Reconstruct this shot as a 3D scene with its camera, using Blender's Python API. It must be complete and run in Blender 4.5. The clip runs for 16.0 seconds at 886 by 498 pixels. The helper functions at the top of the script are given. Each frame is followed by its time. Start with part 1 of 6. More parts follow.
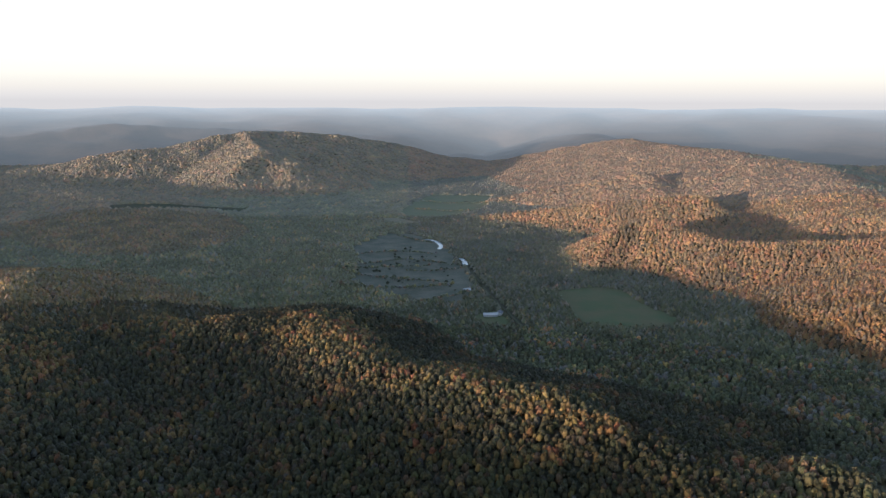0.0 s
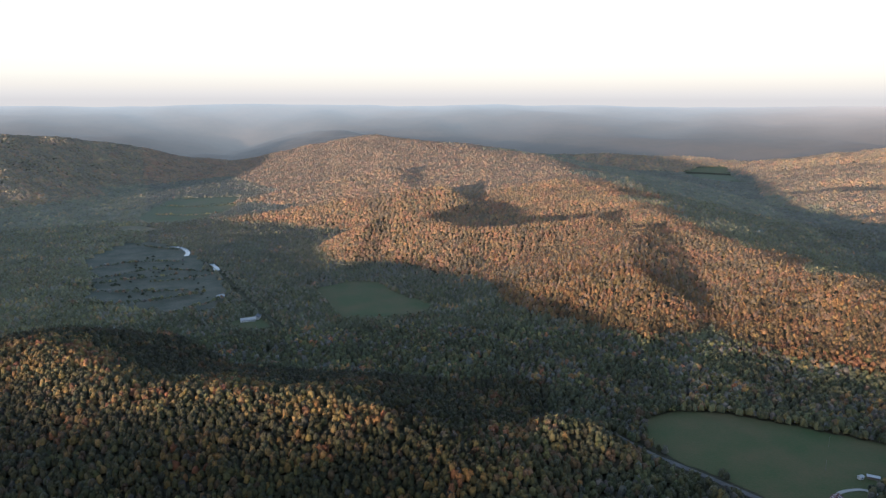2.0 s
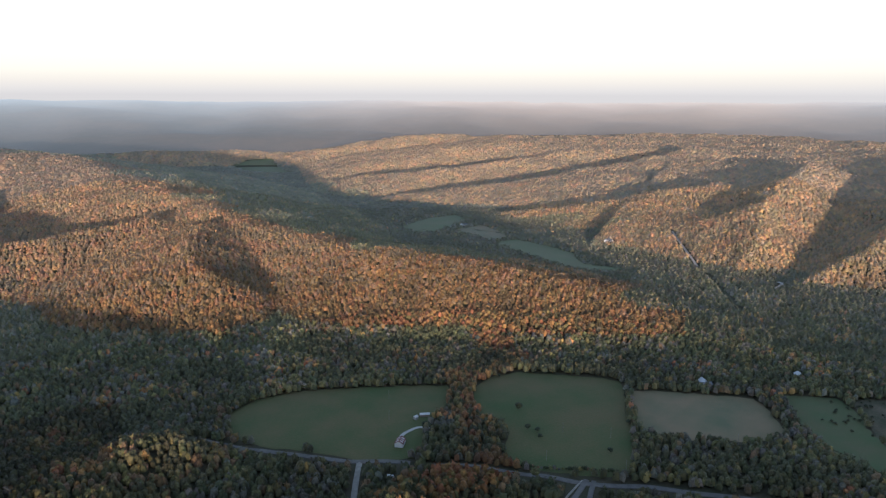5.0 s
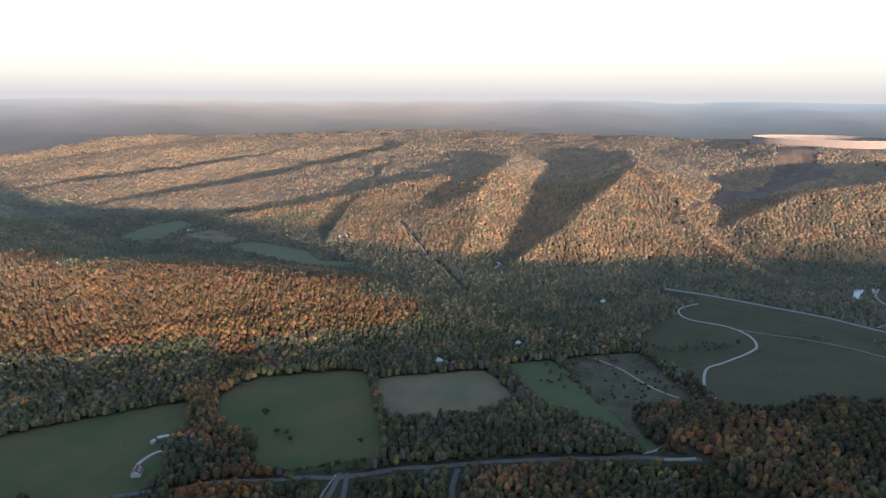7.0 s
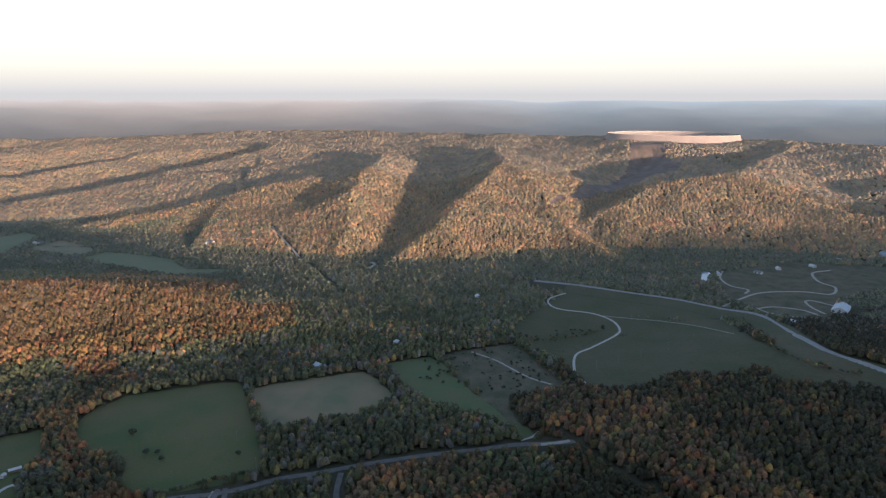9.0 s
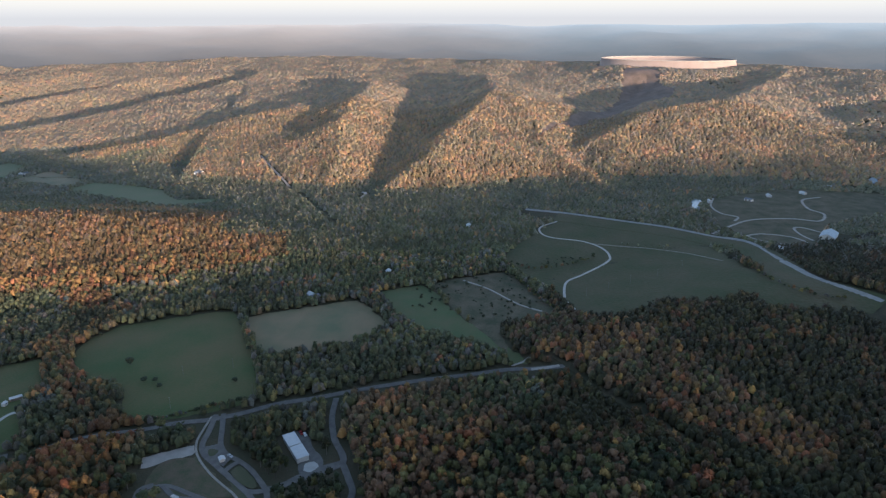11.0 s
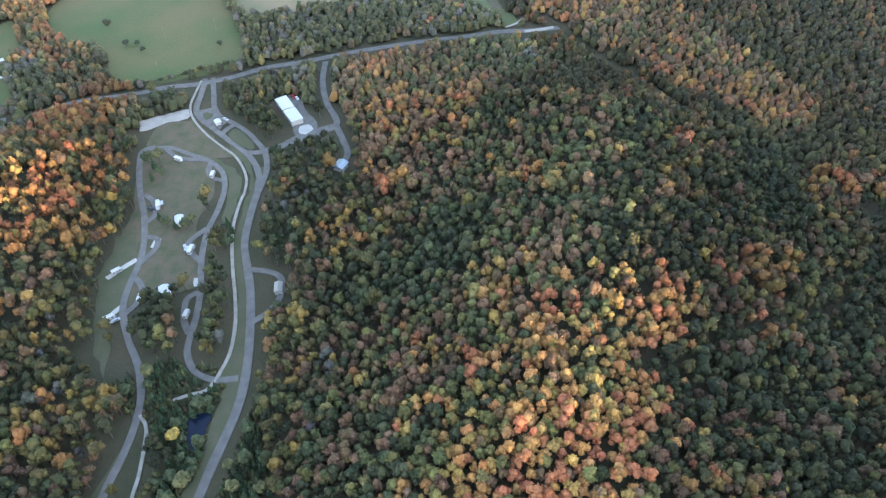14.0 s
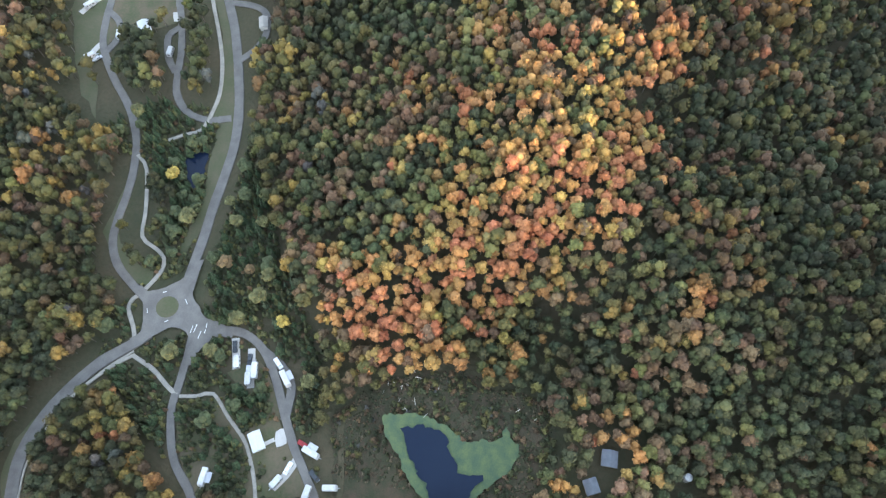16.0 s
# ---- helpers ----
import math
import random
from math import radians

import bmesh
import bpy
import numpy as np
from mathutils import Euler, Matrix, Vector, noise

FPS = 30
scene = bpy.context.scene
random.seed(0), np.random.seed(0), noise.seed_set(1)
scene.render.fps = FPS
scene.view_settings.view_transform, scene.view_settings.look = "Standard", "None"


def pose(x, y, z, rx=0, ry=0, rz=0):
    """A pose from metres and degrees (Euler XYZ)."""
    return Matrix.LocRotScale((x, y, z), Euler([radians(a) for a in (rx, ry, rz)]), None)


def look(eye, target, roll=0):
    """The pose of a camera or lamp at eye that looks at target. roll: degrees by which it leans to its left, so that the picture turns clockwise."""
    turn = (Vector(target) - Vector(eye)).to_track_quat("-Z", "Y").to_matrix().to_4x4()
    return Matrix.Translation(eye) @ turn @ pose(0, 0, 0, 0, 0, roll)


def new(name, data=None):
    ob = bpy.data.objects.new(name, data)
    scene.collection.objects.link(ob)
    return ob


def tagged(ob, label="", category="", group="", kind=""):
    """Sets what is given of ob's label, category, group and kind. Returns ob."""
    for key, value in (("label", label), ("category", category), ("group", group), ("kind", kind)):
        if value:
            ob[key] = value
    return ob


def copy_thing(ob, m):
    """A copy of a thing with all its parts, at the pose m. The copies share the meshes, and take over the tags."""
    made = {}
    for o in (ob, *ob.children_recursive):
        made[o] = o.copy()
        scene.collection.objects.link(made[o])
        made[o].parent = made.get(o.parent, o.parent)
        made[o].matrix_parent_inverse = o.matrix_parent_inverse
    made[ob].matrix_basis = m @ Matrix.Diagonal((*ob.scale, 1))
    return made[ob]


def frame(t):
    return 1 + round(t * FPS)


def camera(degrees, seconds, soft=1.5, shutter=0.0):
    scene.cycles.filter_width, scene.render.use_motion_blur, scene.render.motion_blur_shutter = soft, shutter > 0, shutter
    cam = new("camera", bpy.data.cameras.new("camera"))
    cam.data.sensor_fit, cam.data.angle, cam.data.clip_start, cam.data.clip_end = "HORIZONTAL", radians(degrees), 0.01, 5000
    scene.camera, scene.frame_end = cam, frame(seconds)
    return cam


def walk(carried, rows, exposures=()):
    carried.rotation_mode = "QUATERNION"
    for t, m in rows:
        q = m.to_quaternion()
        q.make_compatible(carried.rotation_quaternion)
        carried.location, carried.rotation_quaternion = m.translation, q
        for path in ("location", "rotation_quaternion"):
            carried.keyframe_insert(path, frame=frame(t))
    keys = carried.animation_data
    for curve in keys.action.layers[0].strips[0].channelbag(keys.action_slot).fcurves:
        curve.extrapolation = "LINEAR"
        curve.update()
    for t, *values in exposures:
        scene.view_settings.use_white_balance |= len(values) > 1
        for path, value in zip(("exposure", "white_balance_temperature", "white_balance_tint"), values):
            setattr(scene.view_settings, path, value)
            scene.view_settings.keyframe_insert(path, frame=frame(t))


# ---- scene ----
cam = camera(64.14, 16.0, soft=1.3)
EYE = (0.0, 0.0, 300.0)


def aim(yaw, pitch, roll):
    return pose(*EYE, 90 + pitch, 0, yaw) @ pose(0, 0, 0, 0, 0, roll)


# seconds, yaw, pitch, roll of the hovering camera
TURNS = (
    (0.0, 9.14, -11.74, 0.27), (0.5, 4.73, -11.80, 0.33), (1.0, 0.0, -11.83, 0.25), (1.5, -5.19, -11.88, 0.15),
    (2.0, -10.94, -11.91, 0.10), (2.5, -17.24, -11.95, 0.14), (3.0, -23.58, -12.02, 0.09), (3.5, -29.77, -12.09, 0.04),
    (4.0, -35.68, -12.15, 0.12), (5.25, -49.0, -12.27, 0.17), (6.5, -62.15, -12.35, 0.21), (7.0, -67.90, -12.35, 0.27), (7.5, -75.12, -12.33, 0.24),
    (8.0, -77.20, -12.34, 0.19), (9.0, -78.3, -12.34, 0.08), (10.0, -78.8, -12.5, 0.0), (10.3, -78.85, -13.0, -0.04), (10.5, -78.88, -14.38, -0.06), (11.0, -79.01, -18.08, -0.08), (11.5, -79.12, -22.14, -0.11),
    (12.0, -79.22, -26.21, -0.09), (12.5, -79.35, -30.27, -0.04), (13.0, -79.50, -34.42, 0.05), (13.5, -79.68, -39.63, 0.12),
    (14.0, -79.91, -44.84, 0.28), (14.5, -80.17, -50.07, 0.45), (15.0, -80.47, -55.25, 0.60), (15.5, -80.85, -60.47, 0.94), (16.0, -81.34, -65.67, 1.46),
)
walk(cam, [(t, aim(a, b, c)) for t, a, b, c in TURNS], exposures=[(0.0, 1.22, 5280, 10), (8.5, 1.18, 5280, 10), (10.5, 1.05, 5150, 9), (11.0, 1.28, 5100, 8), (11.5, 1.85, 5100, 8), (12.0, 2.33, 5100, 8), (13.0, 3.02, 5450, 9), (14.0, 3.44, 5720, 10), (15.0, 3.63, 6080, 10), (16.0, 3.7, 6450, 10)])

# ---- sky and sun: late sun behind the camera, low over the mountain ----
SUN_HEIGHT, SUN_SIDE = 3.0, 225.0  # degrees; clockwise from +y
world = bpy.data.worlds.new("sky")
scene.world = world
world.use_nodes = True
wn, wl = world.node_tree.nodes, world.node_tree.links
wn.clear()
sky = wn.new("ShaderNodeTexSky")
sky.sky_type, sky.sun_disc = "NISHITA", False
sky.sun_elevation, sky.sun_rotation = radians(SUN_HEIGHT), radians(SUN_SIDE)
sky.air_density, sky.dust_density, sky.ozone_density = 1.0, 2.0, 1.0
# evening haze that pales the sky, by height over the horizon only
coord, split = wn.new("ShaderNodeTexCoord"), wn.new("ShaderNodeSeparateXYZ")
ramp = wn.new("ShaderNodeValToRGB")
ramp.color_ramp.elements[0].position, ramp.color_ramp.elements[0].color = 0.0, (0.66, 0.57, 0.475, 1)
ramp.color_ramp.elements[1].position, ramp.color_ramp.elements[1].color = 1.0, (0.17, 0.22, 0.31, 1)
for place, tint in ((0.006, (0.72, 0.62, 0.51, 1)), (0.018, (0.81, 0.69, 0.54, 1)), (0.035, (0.88, 0.775, 0.60, 1)), (0.07, (0.91, 0.82, 0.655, 1)), (0.12, (0.88, 0.84, 0.73, 1)), (0.24, (0.72, 0.80, 0.88, 1)), (0.42, (0.29, 0.36, 0.47, 1))):
    e = ramp.color_ramp.elements.new(place)
    e.color = tint
veil, blend, out = wn.new("ShaderNodeBackground"), wn.new("ShaderNodeAddShader"), wn.new("ShaderNodeOutputWorld")
back = wn.new("ShaderNodeBackground")
back.inputs["Strength"].default_value = 0.05
veil.inputs["Strength"].default_value = 0.52
wl.new(coord.outputs["Generated"], split.inputs[0])
wl.new(split.outputs["Z"], ramp.inputs[0])
wl.new(sky.outputs[0], back.inputs["Color"])
wl.new(ramp.outputs[0], veil.inputs["Color"])
wl.new(back.outputs[0], blend.inputs[0])
wl.new(veil.outputs[0], blend.inputs[1])
wl.new(blend.outputs[0], out.inputs["Surface"])

lamp = bpy.data.lights.new("sun", "SUN")
lamp.energy, lamp.angle, lamp.color = 4.7, radians(1.0), (1.0, 0.67, 0.42)
sun = new("sun", lamp)
side, up = radians(SUN_SIDE), radians(SUN_HEIGHT)
sun.matrix_world = look((0, 0, 0), (-math.sin(side) * math.cos(up), -math.cos(side) * math.cos(up), -math.sin(up)))


# ---- materials ----
def material(name, colour, rough=0.85, other=None, size=8.0, fine=0.6, bump=0.3, sheen=0.0, metal=0.0, mix=0.5, spread=0.0):
    """A surface of two tones mixed by noise at two scales, with relief. size, fine: metres of the large and the small pattern."""
    m = bpy.data.materials.new(name)
    m.use_nodes = True
    n, l = m.node_tree.nodes, m.node_tree.links
    b = n["Principled BSDF"]
    b.inputs["Roughness"].default_value, b.inputs["Metallic"].default_value = rough, metal
    b.inputs["Sheen Weight"].default_value, b.inputs["Sheen Roughness"].default_value = sheen, 0.6
    b.inputs["Specular IOR Level"].default_value = 0.25
    geo = n.new("ShaderNodeNewGeometry")
    big, small = n.new("ShaderNodeTexNoise"), n.new("ShaderNodeTexNoise")
    for tex, s, detail in ((big, size, 5), (small, fine, 3)):
        tex.inputs["Scale"].default_value, tex.inputs["Detail"].default_value = 1.0 / s, detail
        l.new(geo.outputs["Position"], tex.inputs["Vector"])
    both = n.new("ShaderNodeMath")
    both.operation = "MULTIPLY_ADD"
    both.inputs[1].default_value = 0.45
    l.new(small.outputs["Fac"], both.inputs[0])
    l.new(big.outputs["Fac"], both.inputs[2])
    edge = n.new("ShaderNodeMapRange")
    edge.inputs["From Min"].default_value, edge.inputs["From Max"].default_value = mix + 0.02, mix + 0.42
    l.new(both.outputs[0], edge.inputs["Value"])
    tone = n.new("ShaderNodeMix")
    tone.data_type = "RGBA"
    tone.inputs["A"].default_value = (*colour, 1)
    tone.inputs["B"].default_value = (*(other or [c * 0.6 for c in colour]), 1)
    l.new(edge.outputs["Result"], tone.inputs["Factor"])
    l.new(tone.outputs["Result"], b.inputs["Base Color"])
    if spread:
        info, gain, hue = n.new("ShaderNodeObjectInfo"), n.new("ShaderNodeMapRange"), n.new("ShaderNodeHueSaturation")
        gain.inputs["To Min"].default_value, gain.inputs["To Max"].default_value = 1 - spread, 1 + spread
        l.new(info.outputs["Random"], gain.inputs["Value"])
        l.new(gain.outputs["Result"], hue.inputs["Value"])
        l.new(tone.outputs["Result"], hue.inputs["Color"])
        l.new(hue.outputs["Color"], b.inputs["Base Color"])
    if bump:
        relief = n.new("ShaderNodeBump")
        relief.inputs["Strength"].default_value, relief.inputs["Distance"].default_value = bump, fine * 0.5
        l.new(small.outputs["Fac"], relief.inputs["Height"])
        l.new(relief.outputs["Normal"], b.inputs["Normal"])
    return m


def foliage(name, sheen=0.08, clump=0.6, vary=1.0):
    """Leaves: each tree's own colour is held in the mesh, each clump of leaves varies a little."""
    m = bpy.data.materials.new(name)
    m.use_nodes = True
    n, l = m.node_tree.nodes, m.node_tree.links
    b = n["Principled BSDF"]
    b.inputs["Roughness"].default_value = 0.8
    b.inputs["Specular IOR Level"].default_value = 0.15
    b.inputs["Sheen Weight"].default_value, b.inputs["Sheen Roughness"].default_value = sheen, 0.7
    b.inputs["Sheen Tint"].default_value = (0.95, 0.89, 0.83, 1)
    leaf, geo, tex = n.new("ShaderNodeAttribute"), n.new("ShaderNodeNewGeometry"), n.new("ShaderNodeTexNoise")
    leaf.attribute_name = "leaf"
    tex.inputs["Scale"].default_value, tex.inputs["Detail"].default_value = 1.0 / clump, 3
    l.new(geo.outputs["Position"], tex.inputs["Vector"])
    mixed = n.new("ShaderNodeMath")
    mixed.operation = "ADD"
    l.new(geo.outputs["Random Per Island"], mixed.inputs[0])
    l.new(tex.outputs["Fac"], mixed.inputs[1])
    gain = n.new("ShaderNodeMapRange")
    gain.inputs["From Min"].default_value, gain.inputs["From Max"].default_value = 0.2, 1.5
    gain.inputs["To Min"].default_value, gain.inputs["To Max"].default_value = 1 - 0.44 * vary, 1 + 0.45 * vary
    l.new(mixed.outputs[0], gain.inputs["Value"])
    hue = n.new("ShaderNodeHueSaturation")
    l.new(gain.outputs["Result"], hue.inputs["Value"])
    l.new(leaf.outputs["Color"], hue.inputs["Color"])
    l.new(hue.outputs["Color"], b.inputs["Base Color"])
    relief = n.new("ShaderNodeBump")
    relief.inputs["Strength"].default_value, relief.inputs["Distance"].default_value = 1.0, clump * 1.2
    l.new(tex.outputs["Fac"], relief.inputs["Height"])
    l.new(relief.outputs["Normal"], b.inputs["Normal"])
    return m


SOIL = material("forest_floor", (0.070, 0.056, 0.033), 0.95, (0.040, 0.043, 0.022), 30, 2.0, 0.6)
GRASS = material("field_grass", (0.044, 0.072, 0.014), 0.9, (0.100, 0.082, 0.029), 60, 2.0, 0.3, sheen=0.05)
GRASS_FRESH = material("fresh_grass", (0.062, 0.092, 0.029), 0.9, (0.088, 0.090, 0.036), 26, 1.5, 0.3, sheen=0.05)
# paler copy of the field grass; haze over far fields is in its colour
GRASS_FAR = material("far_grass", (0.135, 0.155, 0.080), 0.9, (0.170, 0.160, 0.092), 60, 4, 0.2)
HAY = material("cut_hay", (0.175, 0.128, 0.062), 0.95, (0.085, 0.098, 0.040), 38, 1.2, 0.3, sheen=0.1, mix=0.55)
ROUGH = material("rough_pasture", (0.130, 0.106, 0.070), 0.95, (0.055, 0.060, 0.032), 22, 2.2, 0.5)
MEADOW = material("meadow_grass", (0.054, 0.064, 0.027), 0.95, (0.090, 0.078, 0.044), 60, 4.0, 0.6)
LAWN = material("lawn", (0.056, 0.066, 0.030), 0.95, (0.105, 0.084, 0.054), 9, 1.2, 0.4, mix=0.44)
VERGE = material("worn_verge", (0.090, 0.082, 0.050), 0.95, (0.062, 0.070, 0.034), 12, 0.9, 0.4)
TAR = material("worn_asphalt", (0.150, 0.139, 0.125), 0.95, (0.104, 0.097, 0.088), 5, 0.6, 0.2)
ROAD_PALE = material("pale_asphalt", (0.27, 0.262, 0.25), 0.95, (0.21, 0.205, 0.195), 7, 0.8, 0.15)
PATH = material("tan_path_gravel", (0.30, 0.275, 0.235), 0.95, (0.20, 0.185, 0.155), 4, 0.5, 0.2)
WETLAND = material("wetland_ground", (0.066, 0.046, 0.030), 0.95, (0.030, 0.034, 0.017), 4, 0.7, 0.8, mix=0.46)
GRAVEL = material("pale_gravel", (0.34, 0.31, 0.27), 0.95, (0.26, 0.24, 0.21), 6, 0.4, 0.3)
CONCRETE = material("pale_concrete", (0.42, 0.40, 0.36), 0.9, (0.34, 0.32, 0.29), 5, 0.4, 0.15)
# brownish marsh grass, its colour paled for the haze over it
MARSH_HAZED = material("hazed_marsh_grass", (0.155, 0.145, 0.105), 0.95, (0.085, 0.095, 0.065), 30, 5, 0.5)
SCOUR = material("bare_rock", (0.24, 0.175, 0.135), 0.95, (0.145, 0.112, 0.085), 30, 5, 0.5)
ALGAE = material("pond_algae", (0.080, 0.104, 0.044), 0.9, (0.040, 0.066, 0.040), 3.5, 0.6, 0.3)
WATER = material("pond_water", (0.006, 0.011, 0.024), 0.12, (0.008, 0.014, 0.028), 20, 3, 0.02)
WATER.node_tree.nodes["Principled BSDF"].inputs["Specular IOR Level"].default_value = 0.14
RIVER = material("shallow_river", (0.20, 0.24, 0.27), 0.15, (0.30, 0.32, 0.33), 9, 2, 0.05)
# sheen grows and contrast falls with distance, standing in for haze
LEAVES, LEAVES_HAZED, LEAVES_FAR, LEAVES_DISTANT = foliage("leaves", 0.02), foliage("leaves_hazed", 0.08, 1.3, 0.9), foliage("leaves_far", 0.24, 2.4, 0.7), foliage("leaves_distant", 0.28, 5.0, 0.5)
BARK = material("bark", (0.10, 0.085, 0.070), 0.95, (0.06, 0.05, 0.04), 2, 0.2, 0.5)
ROOF_WHITE = material("white_metal_roof", (0.50, 0.50, 0.49), 0.45, (0.42, 0.43, 0.43), 5, 0.8, 0.1, spread=0.05)
WALL_PALE = material("pale_siding", (0.55, 0.52, 0.47), 0.7, (0.45, 0.43, 0.39), 2, 0.3, 0.15)
ROOF_GREY = material("grey_shingles", (0.19, 0.20, 0.22), 0.85, (0.13, 0.14, 0.15), 3, 0.25, 0.4)
CAMPER = material("camper_shell", (0.52, 0.515, 0.50), 0.4, (0.44, 0.435, 0.42), 3, 0.6, 0.05, spread=0.08)
GLASS_DARK = material("dark_window", (0.02, 0.022, 0.025), 0.1, (0.03, 0.03, 0.035), 1, 0.3, 0)
RUBBER = material("tyre_rubber", (0.02, 0.02, 0.02), 0.9, (0.03, 0.03, 0.03), 0.5, 0.1, 0.2)
WOOD = material("weathered_wood", (0.24, 0.20, 0.16), 0.9, (0.16, 0.13, 0.10), 2, 0.2, 0.4)
RIM = material("pale_dam_wall", (0.37, 0.30, 0.26), 0.85, (0.31, 0.25, 0.22), 30, 4, 0.3)
PAINT_WHITE = material("road_paint", (0.6, 0.6, 0.58), 0.8, (0.45, 0.45, 0.43), 1, 0.2, 0)
STEEL = material("galvanised_steel", (0.45, 0.46, 0.47), 0.5, (0.35, 0.36, 0.37), 1, 0.2, 0.1, metal=0.6)

# ---- land form: ridges are crest lines with heights, hollows are carved lines ----
def along(px, py, pts, vals):
    """Distance to a polyline and the value interpolated along it."""
    best = np.full(px.shape, 1e9)
    val = np.zeros(px.shape)
    for (x0, y0), (x1, y1), v0, v1 in zip(pts[:-1], pts[1:], vals[:-1], vals[1:]):
        dx, dy = x1 - x0, y1 - y0
        s = np.clip(((px - x0) * dx + (py - y0) * dy) / (dx * dx + dy * dy), 0, 1)
        d = np.hypot(px - x0 - s * dx, py - y0 - s * dy)
        near = d < best
        best = np.where(near, d, best)
        val = np.where(near, v0 + s * (v1 - v0), val)
    return best, val


def pieces(px, py, pts):
    """For each piece of a line in space: distance in plan, height of the nearest point, and -1 on its right to 1 on its left."""
    for (x0, y0, z0), (x1, y1, z1) in zip(pts[:-1], pts[1:]):
        dx, dy = x1 - x0, y1 - y0
        s = np.clip(((px - x0) * dx + (py - y0) * dy) / (dx * dx + dy * dy), 0, 1)
        d = np.hypot(px - x0 - s * dx, py - y0 - s * dy)
        yield d, z0 + s * (z1 - z0), (dx * (py - y0) - dy * (px - x0)) / (math.hypot(dx, dy) * d + 1e-6)


def wobble(px, py, size, seed):
    """Smooth noise from rotated sine waves, about -1 to 1."""
    rng = np.random.RandomState(seed)
    total = np.zeros(px.shape)
    for k in range(7):
        a, p, f = rng.uniform(0, 6.283), rng.uniform(0, 6.283), rng.uniform(0.6, 1.9) * 6.283 / size
        total = total + np.sin((px * np.cos(a) + py * np.sin(a)) * f + p + 1.3 * np.sin((py * np.cos(a) - px * np.sin(a)) * f * 0.7 + p * 2))
    return total / 3.5


# crest points (x, y), heights, half width to the foot
RIDGES = (
    # near ridge with the yellow crest
    (((-1175, 862), (-738, 862), (-425, 731), (-300, 800), (-169, 656), (14, 600), (115, 519)), (45, 42, 34, 41, 38, 39, 25), (288, 275, 200, 200, 175, 162, 125)),
    (((-738, 862), (-538, 562), (-425, 350)), (52, 38, 19), (250, 212, 150)),
    # knoll beside the campground, small knob
    (((215, 290), (290, 328), (375, 332)), (11, 15, 9), (50, 60, 55)),
    (((206, 538), (231, 531)), (21, 21), (62, 62)),
    # wooded hill under the camera
    (((106, 25), (162, -6), (288, -56), (412, -31)), (15, 26, 28, 16), (106, 125, 150, 138)),
    (((175, -25), (112, -175), (25, -288)), (24, 23, 26), (125, 138, 200)),
    # dark hill over the creek
    (((650, -75), (750, -238), (800, -475)), (20, 31, 37), (188, 238, 325)),
    # great orange hill, its spurs and its tail
    (((150, 4125), (200, 3500), (562, 2688), (700, 2230), (730, 1850), (680, 1366), (655, 1138), (680, 950), (750, 830), (812, 650), (845, 500), (855, 370)),
     (140, 136, 126, 122, 98, 82, 66, 58, 54, 43, 30, 10), (775, 750, 800, 720, 620, 480, 400, 330, 300, 245, 200, 120)),
    # long ridge with the reservoir
    (((2450, 3300), (2350, 2520), (2400, 1850), (2812, 1250), (2812, 500), (2812, -75), (2688, -525), (2438, -875), (2375, -1625)),
     (110, 122, 132, 143, 138, 135, 138, 140, 150), (720, 660, 1140, 1560, 1612, 1475, 1312, 1125, 1000), 0.72),
    # hills on the other side of the open valley
    (((-460, 3116), (-697, 3020), (-1008, 2879), (-1236, 2678), (-1407, 2421), (-1540, 2278), (-1706, 2093)), (50, 118, 165, 178, 132, 114, 72), (420, 480, 560, 560, 430, 380, 300)),
    (((-2491, 2870), (-2345, 3053), (-2173, 3238), (-1883, 3415), (-1449, 3621), (-876, 3800)), (140, 160, 190, 168, 150, 105), (500, 480, 480, 480, 500, 500)),
    (((-875, 1400), (-1250, 1688), (-1750, 1875)), (28, 50, 60), (325, 412, 450)),
    # mountain behind, which shades the valley
    (((-2875, 1375), (-1875, 600), (-1325, 112), (-975, -262), (-700, -538), (-550, -688), (-412, -825), (-125, -1112), (54, -1289), (182, -1416), (488, -1725), (1125, -2375)),
     (136, 122, 100, 95, 97, 97, 100, 106, 104, 122, 114, 140), (950, 775, 525, 375, 362, 362, 362, 375, 390, 420, 525, 700)),
)
